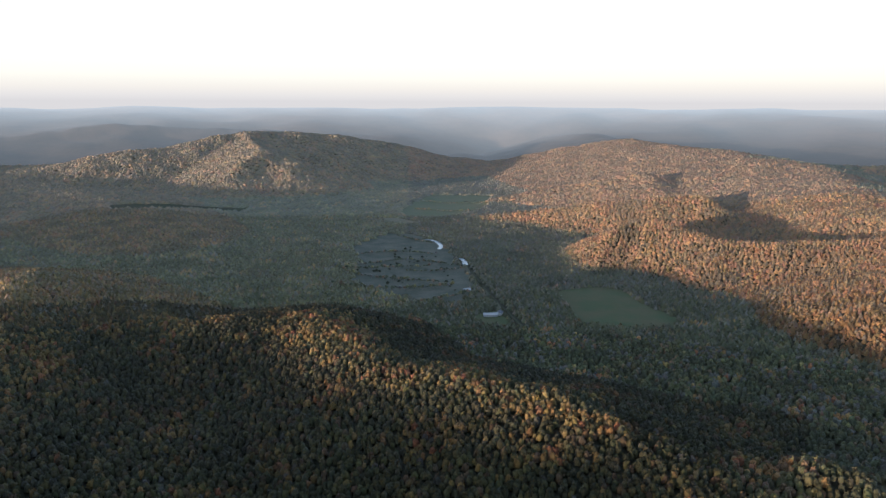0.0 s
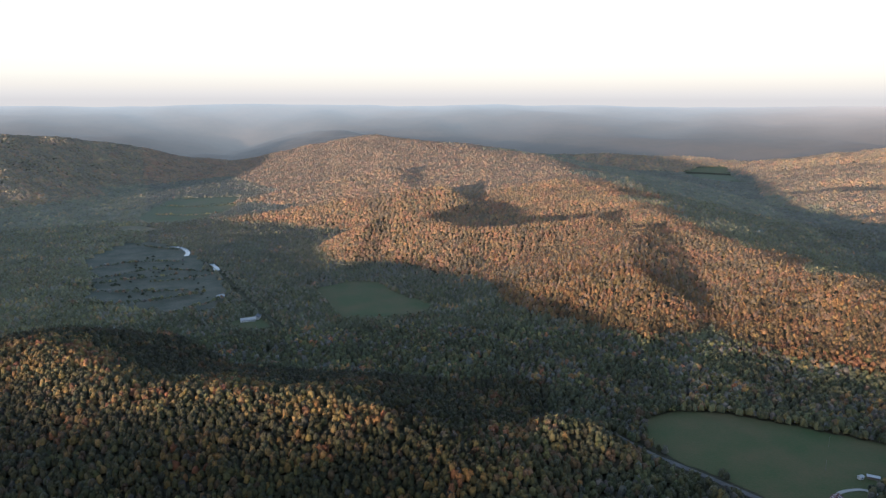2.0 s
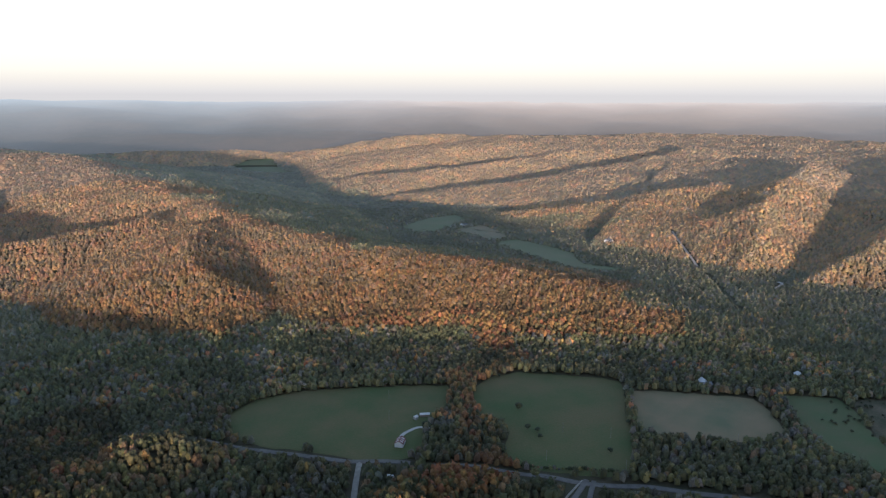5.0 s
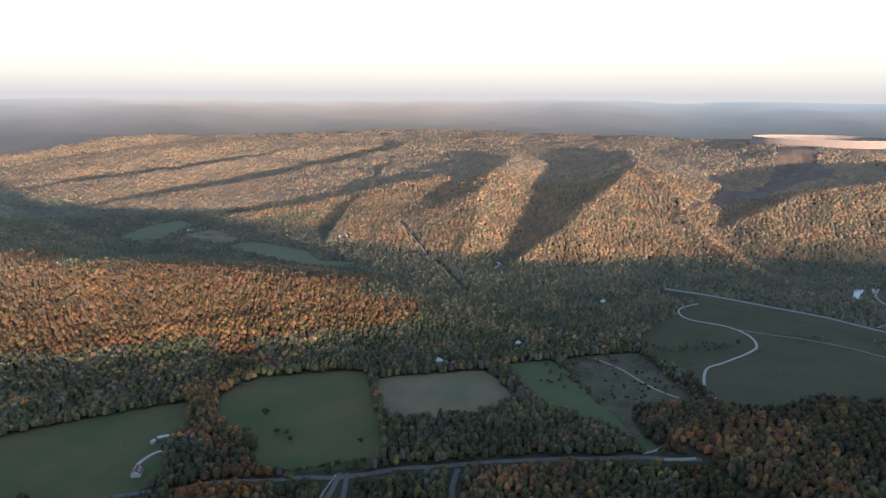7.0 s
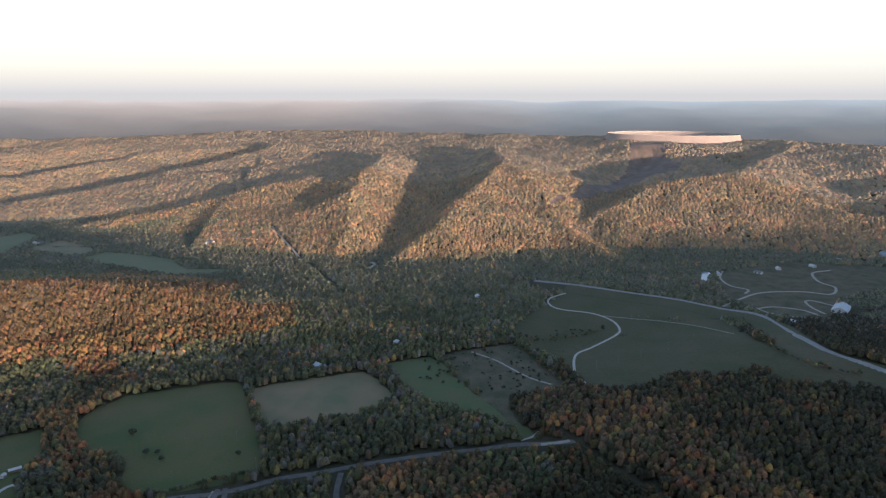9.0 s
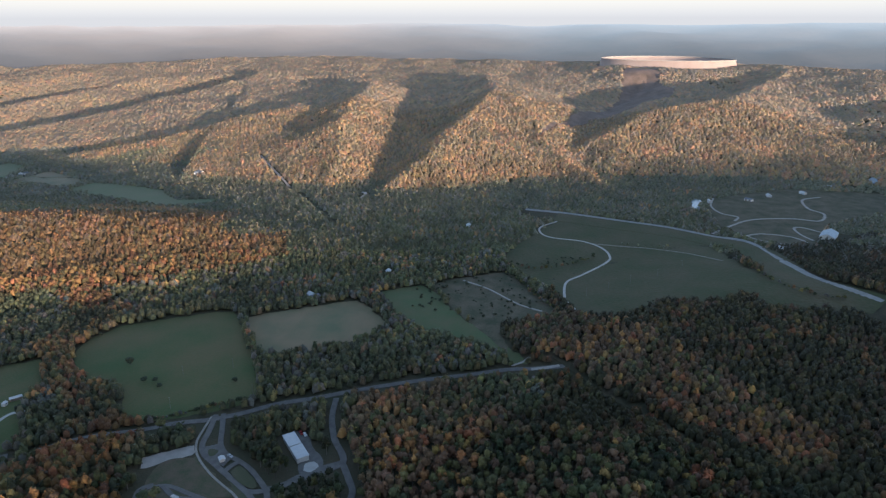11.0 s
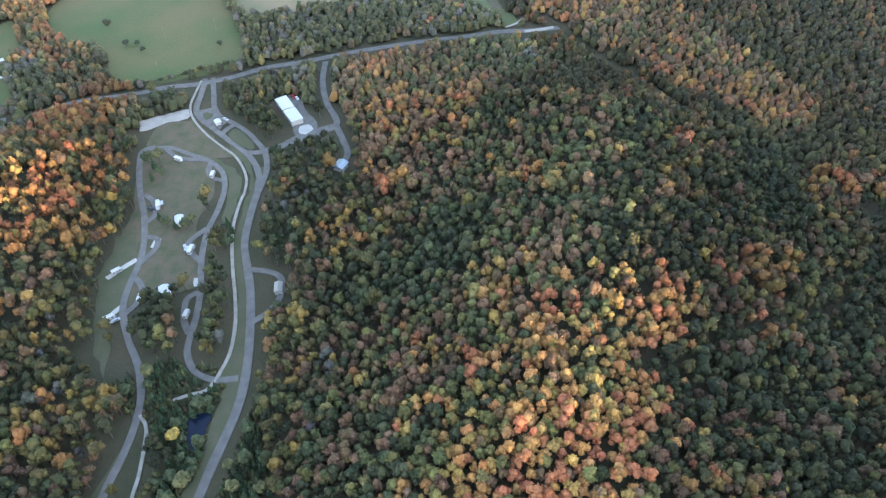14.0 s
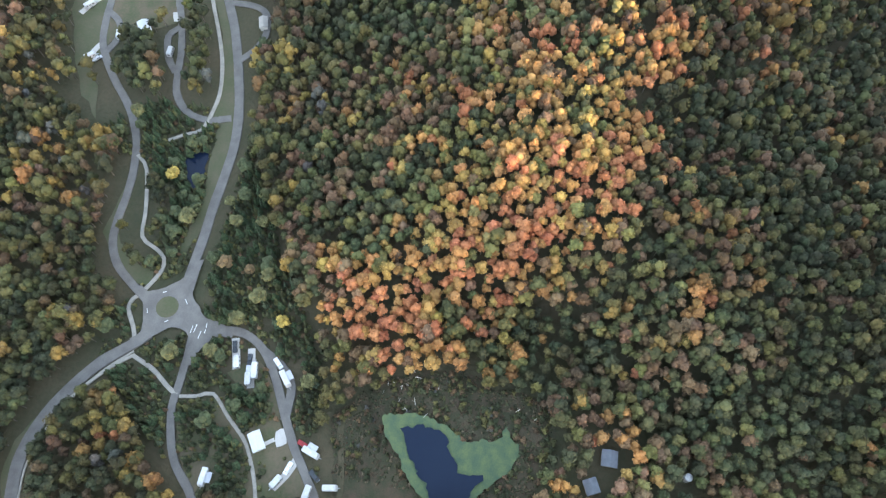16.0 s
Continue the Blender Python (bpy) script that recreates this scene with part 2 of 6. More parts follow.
# spurs: crest points (x, y, z), fall per metre on the left and the right of the line
SPURS = (
    # great hill, from the open valley round to its tail
    (((188, 1194, 6), (262, 1230, 36), (330, 1290, 52)), 0.50, 0.30),
    (((75, 1275, 8), (105, 1370, 48), (165, 1430, 70), (235, 1370, 66), (290, 1300, 58), (380, 1275, 64), (560, 1290, 76)), 0.60, 0.42),
    (((-213, 1790, 6), (-33, 1785, 34), (89, 1745, 58), (215, 1730, 72), (330, 1760, 82)), 0.50, 0.42),
    (((-200, 2120, 10), (-60, 2150, 36), (90, 2160, 64), (260, 2180, 92)), 0.42, 0.32),
    (((400, 760, 3), (455, 850, 26), (478, 907, 44), (475, 974, 60), (510, 1050, 70), (600, 1150, 78)), 0.28, 0.45),
    (((560, 690, 10), (610, 770, 26), (650, 850, 42)), 0.34, 0.28),
    # long ridge, from its far end to the reservoir
    (((1594, 1725, 12), (1740, 1650, 34), (1891, 1565, 56), (2080, 1480, 84)), 0.34, 0.20),
    (((1871, 2292, 22), (2030, 2140, 44), (2197, 1978, 68)), 0.34, 0.20),
    (((1526, 1384, 15), (1761, 1271, 48), (2000, 1177, 82), (2315, 1037, 128)), 0.42, 0.16),
    (((1388, 1088, 12), (1500, 950, 34), (1629, 826, 60), (1750, 720, 84)), 0.36, 0.16),
    (((1190, 445, 4), (1340, 470, 38), (1500, 520, 74), (1720, 560, 104), (2050, 590, 132)), 0.30, 0.42),
    (((1192, 341, 6), (1342, 289, 42), (1547, 261, 80), (1665, 238, 101), (1909, 225, 126), (2200, 300, 136)), 0.46, 0.26),
    (((1290, -60, 4), (1420, 15, 24), (1504, 69, 44), (1694, 114, 88), (1800, 190, 112)), 0.24, 0.42),
    (((1430, 40, 6), (1500, 20, 28), (1597, -70, 62), (1743, -171, 93), (1792, -267, 103), (1875, -372, 110), (2308, -566, 128), (2640, -720, 138)), 0.40, 0.26),
    (((1500, -330, 8), (1652, -349, 32), (1680, -457, 34), (1647, -568, 24)), 0.36, 0.30),
    # hill over the open valley
    (((-684, 2425, 10), (-795, 2357, 66), (-891, 2330, 92), (-1041, 2385, 134), (-1236, 2678, 178)), 0.30, 0.42),
    (((-1199, 2041, 6), (-1130, 2093, 32), (-1045, 2150, 68), (-1020, 2300, 120)), 0.40, 0.40),
    (((-996, 2131, 5), (-930, 2208, 42), (-898, 2290, 80)), 0.42, 0.42),
    (((-801, 2170, 5), (-767, 2242, 27), (-735, 2327, 48)), 0.42, 0.42),
    (((-1341, 1993, 5), (-1362, 2120, 42), (-1407, 2230, 84), (-1440, 2380, 125)), 0.36, 0.36),
)
# valleys: bottom points (x, y, z), rise per metre of their sides
VALES = (
    (((120, 1225, 2), (185, 1300, 10), (245, 1320, 24), (290, 1320, 44)), 0.40),
    (((-80, 1440, 2), (100, 1500, 6), (220, 1510, 9), (330, 1460, 11), (420, 1400, 16), (520, 1380, 40)), 0.13),
    (((140, 1540, 7), (270, 1605, 14), (350, 1630, 20), (430, 1610, 30)), 0.16),
    (((-160, 1650, 2), (40, 1660, 12), (170, 1635, 34), (260, 1620, 60)), 0.38),
    (((-180, 1930, 3), (60, 1905, 12), (190, 1865, 27), (310, 1810, 56)), 0.34),
    (((480, 740, 2), (530, 850, 4), (555, 930, 8), (572, 1000, 16), (600, 1075, 36)), 0.24),
    (((-150, 2260, 3), (40, 2290, 26), (180, 2300, 60)), 0.34),
    (((1330, 1560, 2), (1590, 1490, 5), (1840, 1390, 14), (2080, 1285, 36), (2330, 1140, 88)), 0.22),
    (((1310, 1200, 2), (1450, 1130, 7), (1580, 1010, 18), (1700, 880, 44)), 0.30),
    (((1480, 1900, 3), (1690, 1790, 10), (1900, 1690, 32), (2100, 1600, 64)), 0.26),
    (((1750, 2500, 5), (1960, 2330, 22), (2200, 2140, 50)), 0.26),
    (((2560, 2080, 62), (2780, 1900, 76), (3000, 1640, 108)), 0.22),
    (((1180, 400, 2), (1356, 385, 10), (1560, 395, 30), (1760, 410, 54), (1960, 370, 82), (2100, 330, 112)), 0.36),
    (((1340, -20, 2), (1540, 95, 8), (1690, 95, 14), (1850, 40, 22), (2000, -40, 34), (2200, -130, 58), (2400, -205, 100)), 0.27),
    (((1700, -640, 8), (1800, -560, 22), (1893, -582, 34), (1971, -749, 56)), 0.34),
    (((2100, -330, 66), (2280, -430, 82), (2480, -520, 110)), 0.26),
    (((-1054, 2060, 2), (-1026, 2243, 18), (-960, 2320, 52)), 0.44),
    (((-880, 2120, 2), (-866, 2250, 18), (-850, 2340, 44)), 0.46),
    (((-1270, 2020, 2), (-1240, 2200, 26), (-1180, 2400, 72)), 0.42),
)
# level ground at ponds and yards: centre, height, radius of the level part and of the slope round it
FLATS = (((2700, -285), 136.0, 250, 380), ((50, 2), 8, 42, 78), ((44, -65), 11, 20, 56), ((431, 188), 0, 38, 75), ((44, 69), 1, 32, 62))


def height(px, py):
    px, py = np.asarray(px, float), np.asarray(py, float)
    r = np.hypot(px, py)
    z = np.zeros(px.shape)
    for pts, hs, ws, *full in RIDGES:
        d, h = along(px, py, pts, hs)
        _, w = along(px, py, pts, ws)
        s = np.clip(1 - d / w, 0, 1)
        k = h * (0.45 * s + 0.55 * s * s * (3 - 2 * s)) if not full else h * s ** full[0]
        z = np.where(z > k, z + 0.12 * k, k + 0.12 * z)
    for pts, rise in VALES:
        k = np.min([h + d * rise + 0.0006 * d * d for d, h, _ in pieces(px, py, pts)], axis=0)
        z = np.where(k < z + 40, 0.5 * (z + k - np.sqrt((z - k) ** 2 + 40)), z)
    for pts, left, right in SPURS:
        k = np.max([h - d * (0.5 * (left + right) + 0.5 * (left - right) * side) for d, h, side in pieces(px, py, pts)], axis=0)
        z = np.where(k > -20, 0.5 * (z + k + np.sqrt((z - k) ** 2 + 50)) - 1.2 * np.clip((k + 20) / 20, 0, 1), z)
    for (cx, cy), level, r0, r1 in FLATS:
        s = np.clip((r1 - np.hypot(px - cx, py - cy)) / (r1 - r0), 0, 1)
        z = z + (level - z) * s * s * (3 - 2 * s)
    rough = np.clip((z - 15) / 50, 0, 1)
    z = z + rough * (4.0 * wobble(px, py, 238, 3) + 4 * np.clip((r - 1125) / 1000, 0, 1) * wobble(px, py, 525, 5))
    # rolling plateau out to the horizon
    az = np.degrees(np.arctan2(-px, py))
    start = 3100 + 800 * np.exp(-((az - 5) / 7) ** 2)
    far = np.clip((r - start) / (4850 - start), 0, 1)
    roll = 20 * wobble(px, py, 1700, 11) + 11 * wobble(px, py, 700, 12)
    z = np.maximum(z, far ** 0.8 * 262 + np.clip((r - 2900) / 600, 0, 1) * roll * (1 - 0.62 * far))
    return np.maximum(z, 0) + 0.7 * wobble(px, py, 375, 7) * np.clip((r - 625) / 375, 0, 1)

def ground_z(x, y):
    return float(height(np.array([x]), np.array([y]))[0])


def mesh_from(name, verts, faces, mat, smooth=False):
    me = bpy.data.meshes.new(name)
    me.from_pydata([tuple(v) for v in verts], [], [tuple(int(i) for i in f) for f in faces])
    me.materials.append(mat)
    if smooth:
        me.polygons.foreach_set("use_smooth", [True] * len(me.polygons))
    me.update()
    return me


def polar_sheet(name, radii, angles, mat):
    """A sheet over the land on a polar net."""
    rr, aa = np.meshgrid(radii, angles, indexing="ij")
    px, py = -rr * np.sin(aa), rr * np.cos(aa)
    pz = height(px, py)
    verts = np.stack([px, py, pz], -1).reshape(-1, 3)
    n, m = rr.shape
    i = np.arange(n - 1)[:, None] * m + np.arange(m)[None]
    j = np.arange(n - 1)[:, None] * m + (np.arange(m)[None] + 1) % m
    quads = np.stack([i, i + m, j + m, j], -1).reshape(-1, 4)
    me = bpy.data.meshes.new(name)
    me.vertices.add(len(verts))
    me.vertices.foreach_set("co", verts.ravel())
    me.loops.add(quads.size)
    me.loops.foreach_set("vertex_index", quads.ravel())
    me.polygons.add(len(quads))
    me.polygons.foreach_set("loop_start", np.arange(len(quads)) * 4)
    me.polygons.foreach_set("use_smooth", np.ones(len(quads), bool))
    me.materials.append(mat)
    me.update(calc_edges=True)
    return new(name, me)


fine_side = np.radians(np.linspace(-122, 52, 440))
rest_side = np.radians(np.linspace(52, 238, 82)[1:-1])
ANGLES = np.concatenate([fine_side, rest_side])
near_rings = np.concatenate([[0.0], np.geomspace(15, 900, 140), np.linspace(915, 3250, 104)])
far_rings = np.concatenate([np.linspace(3230, 4880, 44)])
tagged(polar_sheet("ground", near_rings, ANGLES, SOIL), "dark leaf-littered ground of wooded hills and valleys", "ground", kind="structure")


def haze_glow_material():
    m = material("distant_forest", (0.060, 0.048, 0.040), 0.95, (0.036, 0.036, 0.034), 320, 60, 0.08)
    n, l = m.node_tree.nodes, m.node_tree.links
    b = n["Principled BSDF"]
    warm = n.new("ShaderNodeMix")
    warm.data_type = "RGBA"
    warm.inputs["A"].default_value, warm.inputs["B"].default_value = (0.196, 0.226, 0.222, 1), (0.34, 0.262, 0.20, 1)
    # painted into the glow: sun on the high north-east plateau, blue shade elsewhere
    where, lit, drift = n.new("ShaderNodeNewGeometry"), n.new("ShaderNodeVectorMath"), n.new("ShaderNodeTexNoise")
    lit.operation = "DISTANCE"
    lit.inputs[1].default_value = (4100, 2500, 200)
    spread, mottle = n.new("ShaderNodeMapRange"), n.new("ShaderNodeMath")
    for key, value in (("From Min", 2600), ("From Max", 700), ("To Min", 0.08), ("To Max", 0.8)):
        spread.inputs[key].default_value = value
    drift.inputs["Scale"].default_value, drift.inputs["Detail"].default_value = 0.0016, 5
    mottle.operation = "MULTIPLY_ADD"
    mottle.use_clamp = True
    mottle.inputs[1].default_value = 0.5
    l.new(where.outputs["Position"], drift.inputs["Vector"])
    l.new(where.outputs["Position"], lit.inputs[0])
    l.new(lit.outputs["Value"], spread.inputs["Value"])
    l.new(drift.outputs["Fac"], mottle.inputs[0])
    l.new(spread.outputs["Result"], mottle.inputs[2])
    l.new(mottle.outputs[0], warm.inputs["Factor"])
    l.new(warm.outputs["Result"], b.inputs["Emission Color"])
    # emission rises with distance, in place of haze in the air
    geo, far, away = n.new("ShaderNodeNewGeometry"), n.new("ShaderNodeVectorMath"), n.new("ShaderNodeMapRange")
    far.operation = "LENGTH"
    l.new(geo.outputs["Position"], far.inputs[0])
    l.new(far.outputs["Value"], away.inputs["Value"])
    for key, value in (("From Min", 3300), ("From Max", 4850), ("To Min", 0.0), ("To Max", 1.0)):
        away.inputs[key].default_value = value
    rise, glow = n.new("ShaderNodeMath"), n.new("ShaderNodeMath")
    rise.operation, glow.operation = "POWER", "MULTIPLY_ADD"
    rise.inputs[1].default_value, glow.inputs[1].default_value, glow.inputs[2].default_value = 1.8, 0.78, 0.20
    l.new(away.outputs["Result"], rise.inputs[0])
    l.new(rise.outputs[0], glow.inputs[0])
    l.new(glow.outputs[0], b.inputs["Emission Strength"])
    return m


tagged(polar_sheet("backdrop", far_rings, ANGLES, haze_glow_material()), "hazy blue-grey and pinkish wooded ridges fading into the distance", "hills", kind="structure")

# ---- patches and lanes that lie on the ground, and keep the trees off ----
CLEAR = []      # polygons without trees
LANES = []      # (polyline, half width)


def curve(pts, closed=False, step=4.0, straight=0.0):
    """A smooth line through the points."""
    p = [np.array(q, float) for q in pts]
    p = [p[-1], *p, p[0], p[1]] if closed else [2 * p[0] - p[1], *p, 2 * p[-1] - p[-2]]
    out_pts = []
    for a, b, c, d in zip(p[:-3], p[1:-2], p[2:-1], p[3:]):
        k = max(2, int(np.hypot(*(c - b)) / step))
        for t in np.arange(k) / k:
            bent = 0.5 * (2 * b + (c - a) * t + (2 * a - 5 * b + 4 * c - d) * t * t + (3 * b - a - 3 * c + d) * t ** 3)
            out_pts.append(bent + (b + (c - b) * t - bent) * straight)
    if not closed:
        out_pts.append(p[-2])
    return np.array(out_pts)


def inside(px, py, poly):
    hit = np.zeros(px.shape, bool)
    x0, y0 = poly[-1]
    for x1, y1 in poly:
        cross = ((y0 > py) != (y1 > py)) & (px < (x1 - x0) * (py - y0) / (y1 - y0 + 1e-9) + x0)
        hit ^= cross
        x0, y0 = x1, y1
    return hit


LIFT = [0.20]
POOL = []


def patch(name, mat, label, pts, lift=None, keep=True):
    """A piece of open ground with a ragged edge, draped on the land."""
    far = float(np.hypot(*np.mean(pts, axis=0)))
    line = curve(pts, True, 1.2 if mat in (WATER, ALGAE) else 3.0 + far * 0.006, 0.0 if mat in (WATER, ALGAE) else 0.6)
    line = line + np.stack([wobble(line[:, 0], line[:, 1], 14 + far * 0.02, 21), wobble(line[:, 0], line[:, 1], 14 + far * 0.02, 22)], -1) * (0.5 + far * 0.002)
    if name == "scrub_meadow" or mat in (WATER, ALGAE, WETLAND):  # ragged shore or edge
        rag, reach = (40, 13.0) if name == "scrub_meadow" else (5, 0.7)
        line = line + np.stack([wobble(line[:, 0], line[:, 1], rag, 23), wobble(line[:, 0], line[:, 1], rag, 24)], -1) * reach
    LIFT[0] += 0.006
    if keep and name != "campsite_grass":
        CLEAR.append(line)
    lo, hi = line.min(0), line.max(0)
    step = max(2.5, float(max(hi - lo)) / 70)
    bm = bmesh.new()
    ring = [bm.verts.new((x, y, 0)) for x, y in line]
    bm.faces.new(ring)
    for axis in (0, 1):
        for c in np.arange(lo[axis] + step, hi[axis], step):
            normal = (1, 0, 0) if axis == 0 else (0, 1, 0)
            where = (c, 0, 0) if axis == 0 else (0, c, 0)
            bmesh.ops.bisect_plane(bm, geom=bm.verts[:] + bm.edges[:] + bm.faces[:], plane_co=where, plane_no=normal)
    co = np.array([v.co[:2] for v in bm.verts])
    z = height(co[:, 0], co[:, 1])
    flat = mat in (WATER, ALGAE)
    if flat:
        z = np.full(len(co), float(np.max(height(line[:, 0], line[:, 1]))))
        POOL.append(float(z[0]) + (0.35 if mat is ALGAE else 0))
        if mat is WATER and "green" in label:
            z[:] = max(POOL)
    top = lift if lift is not None else LIFT[0] + (0.35 if mat is ALGAE else 0.5 if mat is WATER else 0)
    for v, h in zip(bm.verts, z):
        v.co.z = h + top
    bm.normal_update()
    for f in bm.faces:
        if f.normal.z < 0:
            f.normal_flip()
    me = bpy.data.meshes.new(name)
    bm.to_mesh(me)
    bm.free()
    me.materials.append(mat)
    return tagged(new(name, me), label, name.replace("_", " "), kind="structure")


def lane(name, width, mat, label, pts, lift=None):
    """A road or path: a ribbon with a slight camber and a skirt."""
    line = curve(pts, False, 2.5 if width < 9 else 6)
    LANES.append((line, width / 2))
    if name in ("highway", "county_road"):  # wide mown strip below the road
        for back in (9, 17, 25, 33, 41) if name == "highway" else (6,):
            LANES.append((line * (1 - back / np.linalg.norm(line, axis=1))[:, None], 5.0 if name == "highway" else 2.5))
    if name == "camp_road":  # mown verge on the open side
        LANES.append((line * (1 - 7.0 / np.linalg.norm(line, axis=1))[:, None], width / 2))
    LIFT[0] += 0.003
    way = np.gradient(line, axis=0)
    way /= np.linalg.norm(way, axis=1)[:, None]
    across = np.stack([way[:, 1], -way[:, 0]], -1)
    verts, n = [], len(line)
    wide = 1 + 0.05 * wobble(line[:, 0], line[:, 1], 17, 31)
    top = (LIFT[0] if lift is None else lift) + 0.16 + 0.02 * (mat is TAR)
    for k, drop in ((-0.54, -0.5), (-0.5, 0.0), (0.0, 0.05), (0.5, 0.0), (0.54, -0.5)):
        q = line + across * (k * width * wide)[:, None]
        z = height(q[:, 0], q[:, 1]) + top + drop
        verts += [(x, y, h) for (x, y), h in zip(q, z)]
    faces = [(k * n + i, (k + 1) * n + i, (k + 1) * n + i + 1, k * n + i + 1) for k in range(4) for i in range(n - 1)]
    me = mesh_from(name, verts, [f[::-1] for f in faces], mat)
    return tagged(new(name, me), label, name.replace("_", " "), kind="structure")



# ---- fields, ponds and bare ground ----
patch("field", GRASS, "mown green hay field behind the tree row", [(511.4, 446.1), (550.7, 463.7), (589.7, 450.4), (625.8, 398.5), (646.6, 354.1), (585.7, 313.4), (542.5, 282.3), (486.1, 249.7), (471.4, 253.8), (443.6, 293.4), (426.7, 335.6), (472.7, 370.5), (482.7, 413)])
patch("field", HAY, "tan hay field with a green corner", [(635.5, 332.5), (671.3, 283.5), (702, 234.2), (670.6, 203.5), (642.5, 180.3), (607.4, 199.6), (583.2, 226), (550.9, 275), (587.4, 304.7)])
patch("field", GRASS_FRESH, "bright green field by the dark wood", [(729.9, 215.9), (760.5, 174.2), (735.7, 148.8), (696.6, 125.3), (635.1, 80.1), (592.8, 44.1), (574.5, 36.4), (575.7, 49.1), (608.4, 82), (632.7, 136.8), (665, 177.2)])
patch("pasture", ROUGH, "rough brownish pasture dotted with small bushes", [(764.8, 161.4), (796.3, 129.4), (825.9, 77.5), (773, 48.9), (694.6, 13.9), (669.3, 24.3), (653.3, 68.3), (596.2, 53.8), (642.7, 86.8), (701.2, 126.2)])
patch("meadow", MEADOW, "dark green meadow crossed by a white path", [(883, 90.9), (994.3, 57.8), (1073, 23.9), (1088.2, -53.7), (1041.6, -133.5), (991.2, -181.3), (875.5, -201.1), (737.8, -188.4), (703.6, -144.5), (708.7, -91.3), (663.8, -49.7), (677.9, -6.3), (757.2, 19.2), (821.8, 66.6)])
patch("meadow", MEADOW, "dark strip of meadow beside the highway", [(854, -196.4), (766.8, -228), (736.3, -273.7), (721, -299.9), (706.9, -293.1), (697.3, -237.2), (701.1, -186.3)])
patch("field", GRASS, "dim green field with a barn at its edge", [(313.9, 585.4), (349.6, 592.2), (391, 580.3), (434, 549.1), (510, 480.1), (468.5, 444.8), (431.8, 430.4), (407, 414.6), (379.6, 395.2), (346.6, 420.3), (328.3, 459.5), (299, 506.1), (291.9, 535.6)])
patch("field", GRASS, "flat green field enclosed by woods", [(6.1, 1119.4), (66.2, 1163.6), (111.1, 1152.3), (131.1, 1085.5), (174.4, 1012), (163.1, 961.8), (86.4, 943.2), (41.8, 961.9), (27.1, 1019.7)])
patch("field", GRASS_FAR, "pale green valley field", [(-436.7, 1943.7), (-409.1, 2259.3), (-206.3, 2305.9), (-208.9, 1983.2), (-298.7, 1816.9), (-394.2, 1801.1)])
patch("field", HAY, "pale strip of field in the valley", [(-484.4, 1794.4), (-415.9, 1796.2), (-350.5, 1756.9), (-343.1, 1698.1), (-410.8, 1710.8)])
patch("scrub_meadow", MARSH_HAZED, "brownish wet meadow with bush rows", [(-420.7, 1396.6), (-389.3, 1564.1), (-311.8, 1575.8), (-236.7, 1479.1), (-179.1, 1304.2), (-131.4, 1140.4), (-134.7, 1036.4), (-203.1, 1025.3), (-257.1, 1065.4), (-339.3, 1122), (-362.2, 1274.4)])
patch("yard", GRASS, "small mown yard by a farmhouse", [(-110.6, 965.7), (-79.6, 1000.5), (-54.7, 937.3), (-87.9, 917.3)])
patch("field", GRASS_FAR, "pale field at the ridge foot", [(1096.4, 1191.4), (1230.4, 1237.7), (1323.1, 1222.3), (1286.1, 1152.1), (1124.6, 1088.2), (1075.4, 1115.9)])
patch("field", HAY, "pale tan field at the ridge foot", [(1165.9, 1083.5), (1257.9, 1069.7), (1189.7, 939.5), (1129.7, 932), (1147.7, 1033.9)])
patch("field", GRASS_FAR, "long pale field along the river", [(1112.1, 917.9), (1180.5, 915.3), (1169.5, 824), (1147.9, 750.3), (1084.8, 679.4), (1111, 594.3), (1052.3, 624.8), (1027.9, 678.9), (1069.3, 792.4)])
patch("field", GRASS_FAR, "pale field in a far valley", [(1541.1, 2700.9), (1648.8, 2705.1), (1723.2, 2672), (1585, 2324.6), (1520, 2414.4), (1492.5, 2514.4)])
patch("clearing", MEADOW, "strips of far meadow at a hill foot", [(-1100.2, 1586.6), (-1059.9, 1773.5), (-871.2, 1897.3), (-847.5, 1808.6), (-968.5, 1727.4), (-1052.8, 1538.2)])
patch("lawn", LAWN, "mown campground lawn with worn spots", [(364.8, 277.4), (386.6, 278.2), (393.9, 259.3), (374, 229.8), (320.7, 209), (293.4, 208.5), (265.9, 197.3), (241.9, 183.5), (232.8, 199), (219.9, 193.6), (236.4, 212.9), (223.6, 215.6), (210.7, 222.5), (239.1, 244), (270.9, 247.4), (295.8, 252.7), (339.4, 271.7)])
patch("lawn", LAWN, "mown grass beside the entrance loops", [(358.5, 275.5), (381.3, 257.4), (397.9, 260.3), (378.3, 238.6), (359.4, 208.2), (347.5, 270.4)])
patch("verge", VERGE, "worn grass verge along the camp road", [(184.9, 148.9), (207.1, 149.9), (237.7, 159.5), (279.3, 178.6), (329, 187.2), (351.2, 189.2), (352, 184.8), (309.6, 176.7), (280.5, 172), (243.1, 153.5), (216.1, 143.5), (187.4, 135.5), (170.1, 133.6), (152, 133), (131.8, 132.9), (118.3, 134.3), (105, 138), (99.2, 139.6), (118.8, 139.5), (137, 137.7), (158.7, 141.2), (180.7, 142.8)])
patch("verge", VERGE, "worn grass verge beside the camp lane", [(114.9, 177.6), (102.4, 167.9), (91.7, 155), (93.1, 147.1), (99.2, 147.6), (101.6, 156.7), (110.7, 168.5), (118.6, 173.2), (133.8, 172.4), (149.3, 174.9), (145.7, 176.9)])
